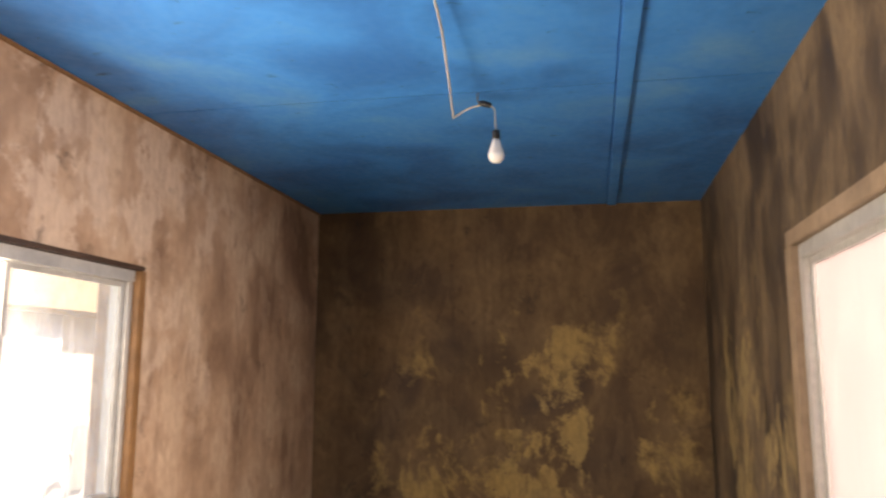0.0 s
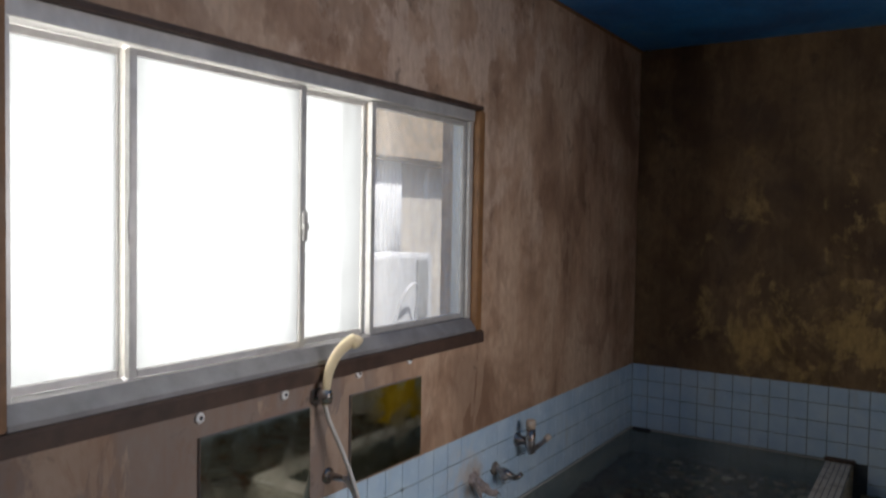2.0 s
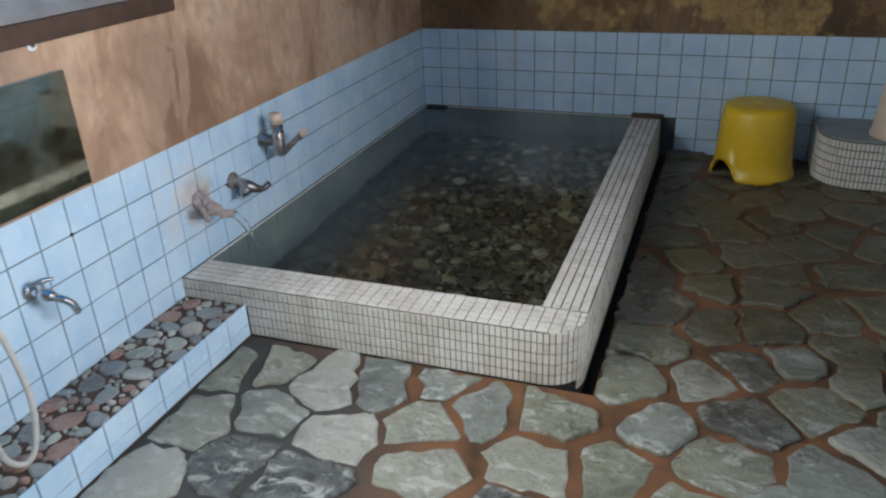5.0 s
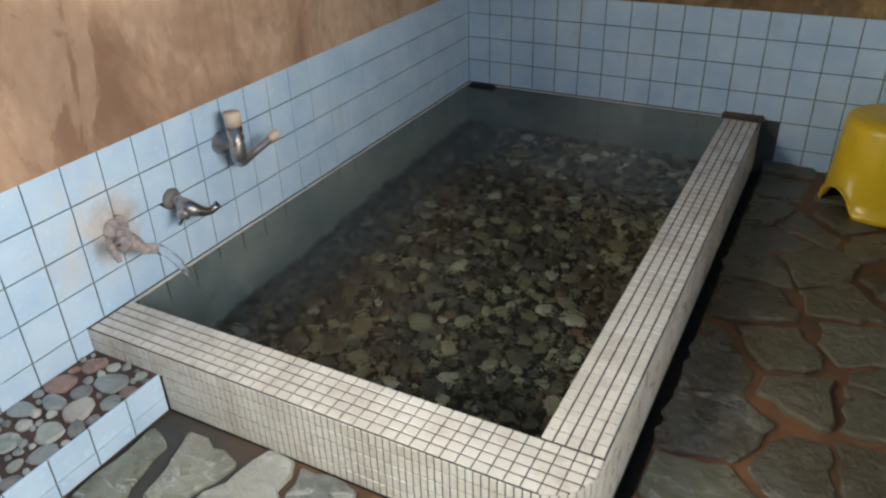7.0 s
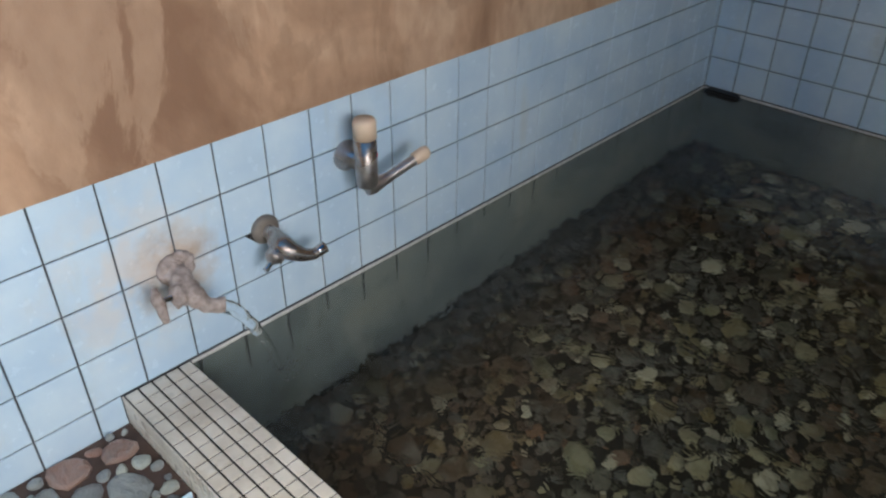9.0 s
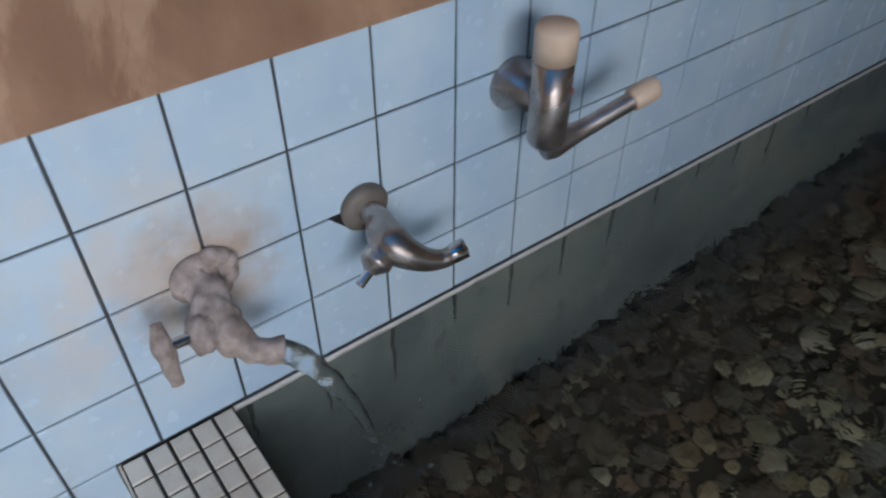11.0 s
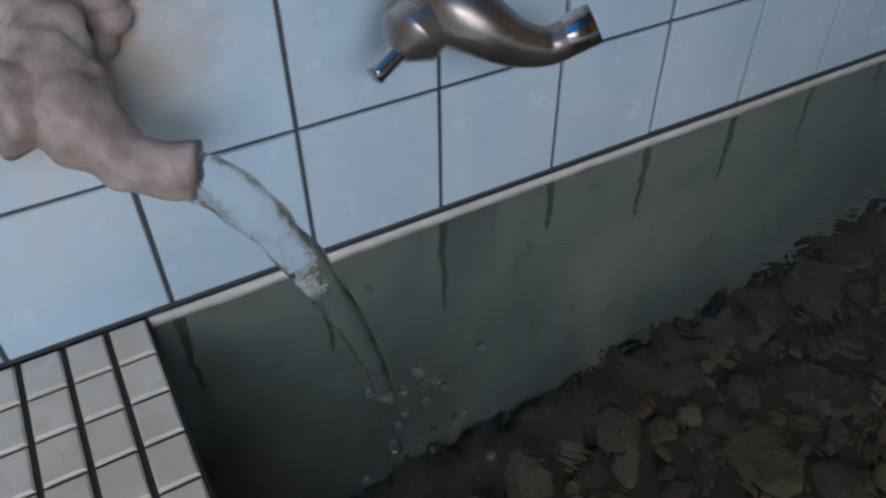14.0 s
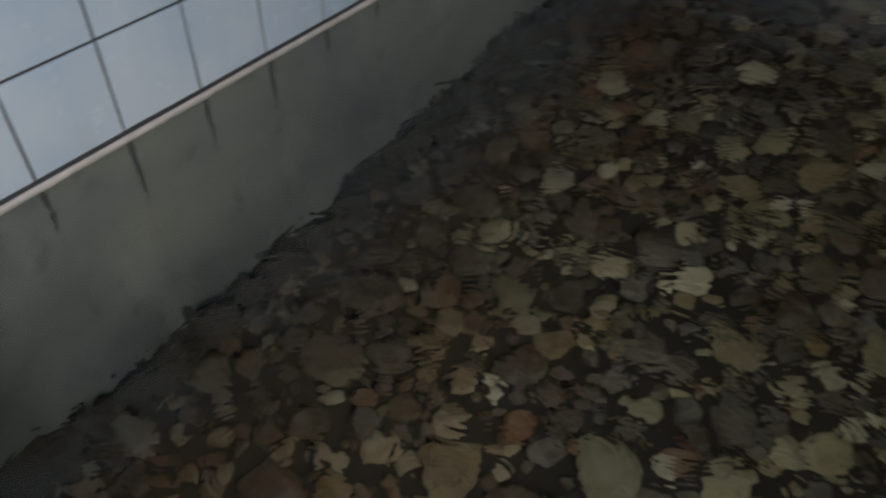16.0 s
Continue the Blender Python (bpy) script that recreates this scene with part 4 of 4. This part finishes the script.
def slab_mesh(name, w, h, t, edge, material):
    """A tile lying in the y-z plane with its face at +x = t and eased edges."""
    v = [(0, y * w / 2, z * h / 2) for y, z in ((-1, -1), (1, -1), (1, 1), (-1, 1))]
    v += [(t - edge, y * w / 2, z * h / 2) for y, z in ((-1, -1), (1, -1), (1, 1), (-1, 1))]
    v += [(t, y * (w / 2 - edge), z * (h / 2 - edge)) for y, z in ((-1, -1), (1, -1), (1, 1), (-1, 1))]
    f = [(8, 9, 10, 11)]
    for k in range(4):
        j = (k + 1) % 4
        f += [(k, j, 4 + j, 4 + k), (4 + k, 4 + j, 8 + j, 8 + k)]
    me = bpy.data.meshes.new(name)
    me.from_pydata(v, [], f)
    me.materials.append(material)
    return me


def piece(name, me, m, parent):
    ob = new(name, me)
    ob.parent = parent
    ob.matrix_local = world_of(parent).inverted() @ m
    return ob


def joined(name, meshes, parent, material, label):
    """Many (vertices, faces) as one mesh of kind stuff."""
    verts, faces = [], []
    for v, f in meshes:
        k = len(verts)
        verts += [tuple(p) for p in v]
        faces += [tuple(i + k for i in q) for q in f]
    me = bpy.data.meshes.new(name)
    me.from_pydata(verts, [], faces)
    me.materials.append(material)
    ob = new(name, me)
    ob.parent = parent
    ob.matrix_local = world_of(parent).inverted()
    return tagged(ob, label, kind="stuff")


def clip_line(poly, px, py, nx, ny):
    """The part of a polygon on the side of a line against its normal."""
    out = []
    for i, (x, y) in enumerate(poly):
        x2, y2 = poly[(i + 1) % len(poly)]
        a, b = (x - px) * nx + (y - py) * ny, (x2 - px) * nx + (y2 - py) * ny
        if a <= 0:
            out.append((x, y))
        if (a < 0 < b) or (b < 0 < a):
            t = a / (a - b)
            out.append((x + (x2 - x) * t, y + (y2 - y) * t))
    return out


def stone(poly, z0, z1, edge, tilt, rg):
    """Vertices and faces of a flat stone with a worn edge."""
    cx, cy = sum(p[0] for p in poly) / len(poly), sum(p[1] for p in poly) / len(poly)
    size = max(math.hypot(x - cx, y - cy) for x, y in poly)
    k = max(0.3, 1 - edge / size)
    tx, ty = rg.uniform(-tilt, tilt), rg.uniform(-tilt, tilt)
    n = len(poly)
    top = [(cx + (x - cx) * k, cy + (y - cy) * k) for x, y in poly]
    v = [(x, y, z0) for x, y in poly] + [(x, y, z0 + (z1 - z0) * 0.65 + (x - cx) * tx + (y - cy) * ty) for x, y in poly]
    v += [(x, y, z1 + (x - cx) * tx + (y - cy) * ty) for x, y in top] + [(cx, cy, z1 + rg.uniform(-0.1, 0.25) * (z1 - z0))]
    f = []
    for i in range(n):
        j = (i + 1) % n
        f += [(i, j, n + j, n + i), (n + i, n + j, 2 * n + j, 2 * n + i), (2 * n + i, 2 * n + j, 3 * n)]
    return v, f


TILE = slab_mesh("tile", PITCH - 0.0035, PITCH - 0.0035, 0.005, 0.0012, M_TILE)
rng = random.Random(7)


def jitter():
    return pose(0, 0, 0, rng.uniform(-0.25, 0.25), rng.uniform(-0.3, 0.3), rng.uniform(-0.3, 0.3))


# west wall: rows over the bath stop at the waterline, those over the ledge go one lower
for c in range(-33, 20):
    y = (c + 0.5) * PITCH
    for r in range(5):
        if r == 4 and y > RIM_OUT_Y:
            continue
        z = BAND - (r + 0.5) * PITCH
        if c == 19:
            continue
        if r == 4 and y + PITCH / 2 > RIM_OUT_Y:
            continue
        piece("tile", TILE, pose(-0.0048, y, z) @ jitter(), band_west)
cut = slab_mesh("tile", 0.051, PITCH - 0.0035, 0.005, 0.0012, M_TILE)
piece("tile", cut, pose(-0.0048, -0.1925, BAND - 4.5 * PITCH), band_west)
cut = slab_mesh("tile", 0.0215, PITCH - 0.0035, 0.005, 0.0012, M_TILE)
for r in range(4):
    piece("tile", cut, pose(-0.0048, 2.1025, BAND - (r + 0.5) * PITCH), band_west)
chip = bmesh.new()
tri = [chip.verts.new((x, y, z)) for x in (-0.002, 0.0012) for y, z in ((0.146, 0.401), (0.176, 0.401), (0.168, 0.378))]
for q in ((0, 1, 2), (3, 5, 4), (0, 1, 4, 3), (1, 2, 5, 4), (2, 0, 3, 5)):
    chip.faces.new([tri[k] for k in q])
part("tile_chip", chip, M_BLACK, band_west, "dark chipped hole in a tile")
# north wall
for c in range(24):
    w = min(PITCH, EAST - c * PITCH)
    if w < 0.02:
        continue
    me = TILE if w > PITCH - 0.001 else slab_mesh("tile", w - 0.0035, PITCH - 0.0035, 0.005, 0.0012, M_TILE)
    for r in range(6):
        z = BAND - (r + 0.5) * PITCH
        x = c * PITCH + w / 2
        if r >= 4 and x < RIM_OUT_X + 0.05:
            continue
        piece("tile", me, pose(x, NORTH + 0.0048, z, 0, 0, -90) @ jitter(), band_north)
# east wall, hardly seen: one mesh
east = []
tv, tf = [v.co.copy() for v in TILE.vertices], [tuple(p.vertices) for p in TILE.polygons]
for c in range(53):
    for r in range(6):
        m = pose(EAST + 0.0048, SOUTH + 0.03 + (c + 0.5) * PITCH, BAND - (r + 0.5) * PITCH, 0, 0, 180)
        east.append(([m @ v for v in tv], tf))
joined("tiles", east, band_east, M_TILE, "pale blue glazed tiles")
# front of the ledge
FRONT = slab_mesh("tile", PITCH - 0.0035, 0.072, 0.005, 0.0012, M_TILE)
LOWER = slab_mesh("tile", PITCH - 0.0035, 0.042, 0.005, 0.0012, M_TILE)
for c in range(32):
    y = RIM_OUT_Y - 0.004 - (c + 0.5) * PITCH
    piece("tile", FRONT, pose(SHELF_X - 0.005, y, SHELF_Z - 0.037) @ jitter(), shelf)
    piece("tile", LOWER, pose(SHELF_X - 0.005, y, SHELF_Z - 0.0965) @ jitter(), shelf)

# rim mosaic: the run along the corner singly, the rest joined
FACE = slab_mesh("mosaic_tile", 0.0150, 0.0325, 0.005, 0.0012, M_MOSAIC)
CAP = slab_mesh("mosaic_tile", 0.0243, 0.0332, 0.005, 0.0015, M_MOSAIC)
count, rest = 0, []


def mosaic(me, m, single):
    global count
    if single and count < 300:
        count += 1
        piece("mosaic_tile", me, m, rim)
    else:
        rest.append(([m @ v.co for v in me.vertices], [tuple(p.vertices) for p in me.polygons]))


line = rim_outline(-0.004, 0.106, 30)
marks, run = [], 0.0
for (x0, y0), (x1, y1) in zip(line, line[1:]):
    length = math.hypot(x1 - x0, y1 - y0)
    while run < length:
        s = run / length
        marks.append((x0 + (x1 - x0) * s, y0 + (y1 - y0) * s, math.degrees(math.atan2(y1 - y0, x1 - x0)) - 90))
        run += 0.018
    run -= length
for x, y, a in marks:
    for r in range(6):
        if r == 5 and x < RIM_OUT_X - 0.02:
            continue
        if x < SHELF_X + 0.004 and r >= 2:
            continue
        mosaic(FACE, pose(x, y, RIM - 0.004 - (r + 0.5) * 0.036, 0, 0, a) @ pose(-0.001, 0, 0), 0.85 < x and y < 0.05)
for k in range(38):
    for r in range(5):
        x = 0.002 + (k + 0.5) * 0.036
        if x - 0.018 > RIM_OUT_X - 0.010:
            continue
        if x > RIM_OUT_X - 0.14:
            y = RIM_OUT_Y + 0.003 + (r + 0.5) * 0.0285
            poly = [(x - 0.0167, y - 0.0117), (x + 0.0167, y - 0.0117), (x + 0.0167, y + 0.0117), (x - 0.0167, y + 0.0117)]
            for a in (0, 15, 30, 45, 60, 75, 90):
                ca, sa = math.cos(radians(-a)), math.sin(radians(-a))
                poly = clip_line(poly, RIM_OUT_X - 0.11 + 0.107 * ca, RIM_OUT_Y + 0.11 + 0.107 * sa, ca, sa)
            if len(poly) > 2:
                rest.append(stone(poly, RIM - 0.005, RIM, 0.0015, 0, rng))
            continue
        mosaic(CAP, Matrix.Translation((x, RIM_OUT_Y + 0.003 + (r + 0.5) * 0.0285, RIM - 0.005)) @ Matrix(((0, 0, 1, 0), (0, 1, 0, 0), (1, 0, 0, 0), (0, 0, 0, 1))), False)
for k in range(59):
    for r in range(5):
        y = RIM_IN_Y + 0.004 + (k + 0.5) * 0.036
        if y > NORTH - 0.02:
            continue
        mosaic(CAP, Matrix.Translation((RIM_OUT_X - 0.004 - (r + 0.5) * 0.0282, y, RIM - 0.005)) @ Matrix(((0, 1, 0, 0), (0, 0, 1, 0), (1, 0, 0, 0), (0, 0, 0, 1))), False)
joined("mosaic_tiles", rest, rim, M_MOSAIC, "small ivory mosaic tiles in dark grout")

# corner step mosaic
count = 0
marks, run = [], 0.0
for (x0, y0), (x1, y1) in zip(BLOCK, BLOCK[1:]):
    length = math.hypot(x1 - x0, y1 - y0)
    while run < length:
        s = run / length
        marks.append((x0 + (x1 - x0) * s, y0 + (y1 - y0) * s, math.degrees(math.atan2(y1 - y0, x1 - x0)) - 90))
        run += 0.018
    run -= length
for x, y, a in marks:
    for r in range(6):
        piece("mosaic_tile", FACE, pose(x, y, 0.220 - (r + 0.5) * 0.0365, 0, 0, a) @ pose(-0.001, 0, 0), block)


def cells(seeds, reach, gap):
    """The plots of land nearest to each seed, drawn in by half a gap."""
    arr = np.array(seeds)
    for i, (sx, sy) in enumerate(seeds):
        poly = [(sx - reach, sy - reach), (sx + reach, sy - reach), (sx + reach, sy + reach), (sx - reach, sy + reach)]
        d = np.hypot(arr[:, 0] - sx, arr[:, 1] - sy)
        for j in np.argsort(d)[1:22]:
            ox, oy = arr[j]
            length = d[j]
            if length < 1e-6:
                continue
            nx, ny = (ox - sx) / length, (oy - sy) / length
            h = length / 2 - (gap / 2 if isinstance(gap, float) else gap.choice((0.004, 0.006, 0.010, 0.020)))
            poly = clip_line(poly, sx + nx * h, sy + ny * h, nx, ny)
            if len(poly) < 3:
                break
        yield i, poly


def broken(poly, wild, rg):
    """A straight-sided outline, with its sides slightly broken."""
    out = []
    for i, (x, y) in enumerate(poly):
        x2, y2 = poly[(i + 1) % len(poly)]
        length = math.hypot(x2 - x, y2 - y)
        k = max(1, round(length / 0.045))
        c = min(0.35, 0.007 / (length + 1e-6))
        for j in range(k + 1):
            t = c + (1 - 2 * c) * j / k
            w = wild if 0 < j < k else wild * 0.4
            out.append((x + (x2 - x) * t + rg.uniform(-w, w), y + (y2 - y) * t + rg.uniform(-w, w)))
    return out


def scatter(x0, x1, y0, y1, least, rg, first=(), tries=9000, keep=lambda x, y: True):
    pts = [p for p in first]
    arr = np.array(pts) if pts else np.zeros((0, 2))
    for _ in range(tries):
        x, y = rg.uniform(x0, x1), rg.uniform(y0, y1)
        if keep(x, y) and (len(arr) == 0 or ((arr - (x, y)) ** 2).sum(1).min() > (least * rg.uniform(0.7, 1.35)) ** 2):
            pts.append((x, y))
            arr = np.vstack([arr, (x, y)])
    return pts


def stone_object(name, data, material, parent):
    me = bpy.data.meshes.new(name)
    me.from_pydata(*(data[0], [], data[1]))
    me.materials.append(material)
    ob = new(name, me)
    ob.parent = parent
    ob.matrix_local = world_of(parent).inverted()
    return ob


# flagstones: the large ones in front of the bath where they lie, the others at random
FLAGS = [(0.43, -0.30), (0.80, -0.30), (1.10, -0.33), (1.33, -0.30), (1.49, -0.06), (0.75, -0.55), (1.06, -0.60), (1.31, -0.50), (1.50, -0.47), (1.76, -0.36), (1.60, -0.26),
         (1.70, 0.00), (1.83, 0.10), (1.88, 0.34), (2.08, 0.45), (1.95, 0.16), (2.11, 0.28), (2.13, 0.10), (2.00, -0.03), (1.81, -0.16), (2.16, -0.20), (2.03, -0.36),
         (0.36, -0.62), (0.56, -0.72), (1.52, 0.40), (1.53, 1.44), (1.78, 1.11), (1.70, 0.60), (2.02, 1.06), (2.18, 0.80)]
rg = random.Random(21)
flags = scatter(0.25, EAST, SOUTH, NORTH, 0.19, rg, FLAGS, 5000, lambda x, y: y < RIM_OUT_Y - 0.04 or x > 1.46)
far = []
for i, poly in cells(flags, 0.26, rg):
    sx, sy = flags[i]
    for px, py, nx, ny in ((SHELF_X + 0.008, 0, -1, 0), (EAST - 0.004, 0, 1, 0), (0, NORTH - 0.004, 0, 1), (0, SOUTH + 0.004, 0, -1)):
        poly = clip_line(poly, px, py, nx, ny)
    if sx < 1.40:
        poly = clip_line(poly, 0, RIM_OUT_Y - 0.006, 0, 1)
    elif sy > RIM_OUT_Y:
        poly = clip_line(poly, 1.402, 0, -1, 0)
    else:
        poly = clip_line(poly, 1.40, RIM_OUT_Y, -0.7, 0.7)
    if len(poly) < 3:
        continue
    # chip a corner or two, and leave some stones smaller in wide mortar
    for _ in range(rg.choice((0, 1, 1, 2))):
        a, d = rg.uniform(0, 6.28), rg.uniform(0.085, 0.13)
        poly = clip_line(poly, sx + d * math.cos(a), sy + d * math.sin(a), math.cos(a), math.sin(a))
    shrink = rg.choice((0.92, 0.97, 1.0, 1.0, 1.02))
    poly = [(sx + (x - sx) * shrink, sy + (y - sy) * shrink) for x, y in poly]
    if len(poly) < 3:
        continue
    data = stone(broken(poly, 0.012, rg), -0.014, rg.uniform(-0.005, 0.008), 0.008, 0.03, rg)
    if sy > -2.6:
        stone_object("flagstone", data, M_STONE, floor)
    else:
        far.append(data)
joined("flagstones", far, floor, M_STONE, "green-grey flagstones")

def mixed(x0, x1, y0, y1, sizes, gap, rg, tries):
    """Round plots of several sizes, the largest laid first, none over another."""
    xs, ys, rs = np.zeros(4000), np.zeros(4000), np.zeros(4000)
    n = 0
    for r, share in sizes:
        for _ in range(int(tries * share)):
            radius = r * rg.uniform(0.82, 1.2)
            x, y = rg.uniform(x0 + radius * 0.7, x1 - radius * 0.7), rg.uniform(y0 + radius * 0.7, y1 - radius * 0.7)
            if n == 0 or (np.hypot(xs[:n] - x, ys[:n] - y) - rs[:n] - radius > gap).all():
                xs[n], ys[n], rs[n] = x, y, radius
                n += 1
    return [(xs[k], ys[k], rs[k]) for k in range(n)]


def blob(x, y, r, rg, points=11, wild=0.13, long=1.25):
    """An uneven rounded outline, a little longer than broad."""
    turn, stretch = rg.uniform(0, 3.14), rg.uniform(1.0, long)
    ph = [rg.uniform(0, 6.28) for _ in range(3)]
    out = []
    for k in range(points):
        a = 2 * math.pi * k / points
        d = r * (1 + wild * (math.sin(2 * a + ph[0]) * 0.5 + math.sin(3 * a + ph[1]) * 0.6 + math.sin(5 * a + ph[2]) * 0.35))
        u, v = d * math.cos(a) * stretch, d * math.sin(a) / stretch ** 0.5
        out.append((x + u * math.cos(turn) - v * math.sin(turn), y + u * math.sin(turn) + v * math.cos(turn)))
    return out


# pebbles of the ledge
rg = random.Random(5)
pebs = mixed(0.006, SHELF_X - 0.008, -2.2, RIM_OUT_Y - 0.006, ((0.033, 0.05), (0.025, 0.12), (0.018, 0.3), (0.011, 0.6), (0.007, 0.8)), 0.0025, rg, 4500)
singles, far = 0, []
for x, y, r in sorted(pebs, key=lambda q: -q[1]):
    poly = blob(x, y, r, rg, 12, 0.12, 1.3)
    for px, py, nx, ny in ((0.004, 0, -1, 0), (SHELF_X - 0.006, 0, 1, 0), (0, RIM_OUT_Y - 0.004, 0, 1)):
        poly = clip_line(poly, px, py, nx, ny)
    if len(poly) < 3:
        continue
    data = stone(poly, SHELF_Z - 0.010, SHELF_Z + rg.uniform(-0.004, 0.003), min(0.007, r * 0.4), 0.03, rg)
    if singles < 290 and r > 0.009:
        singles += 1
        stone_object("pebble", data, M_PEBBLE, shelf)
    else:
        far.append(data)
joined("pebbles", far, shelf, M_PEBBLE_FAR, "set river pebbles")

# stones on the bath floor
rg = random.Random(11)
bed = mixed(0.02, RIM_IN_X, RIM_IN_Y, NORTH, ((0.037, 0.012), (0.027, 0.09), (0.019, 0.3), (0.013, 0.9), (0.009, 1.3)), -0.0025, rg, 4500)
stones = []
for x, y, r in bed:
    poly = blob(x, y, r, rg, 11, 0.12, 1.25)
    for px, py, nx, ny in ((0.004, 0, -1, 0), (RIM_IN_X - 0.004, 0, 1, 0), (0, NORTH - 0.004, 0, 1), (0, RIM_IN_Y + 0.004, 0, -1)):
        poly = clip_line(poly, px, py, nx, ny)
    if len(poly) >= 3:
        stones.append(stone(poly, BED - 0.004, BED + rg.uniform(0.001, 0.006) + r * 0.25, r * 0.35, 0.04, rg))
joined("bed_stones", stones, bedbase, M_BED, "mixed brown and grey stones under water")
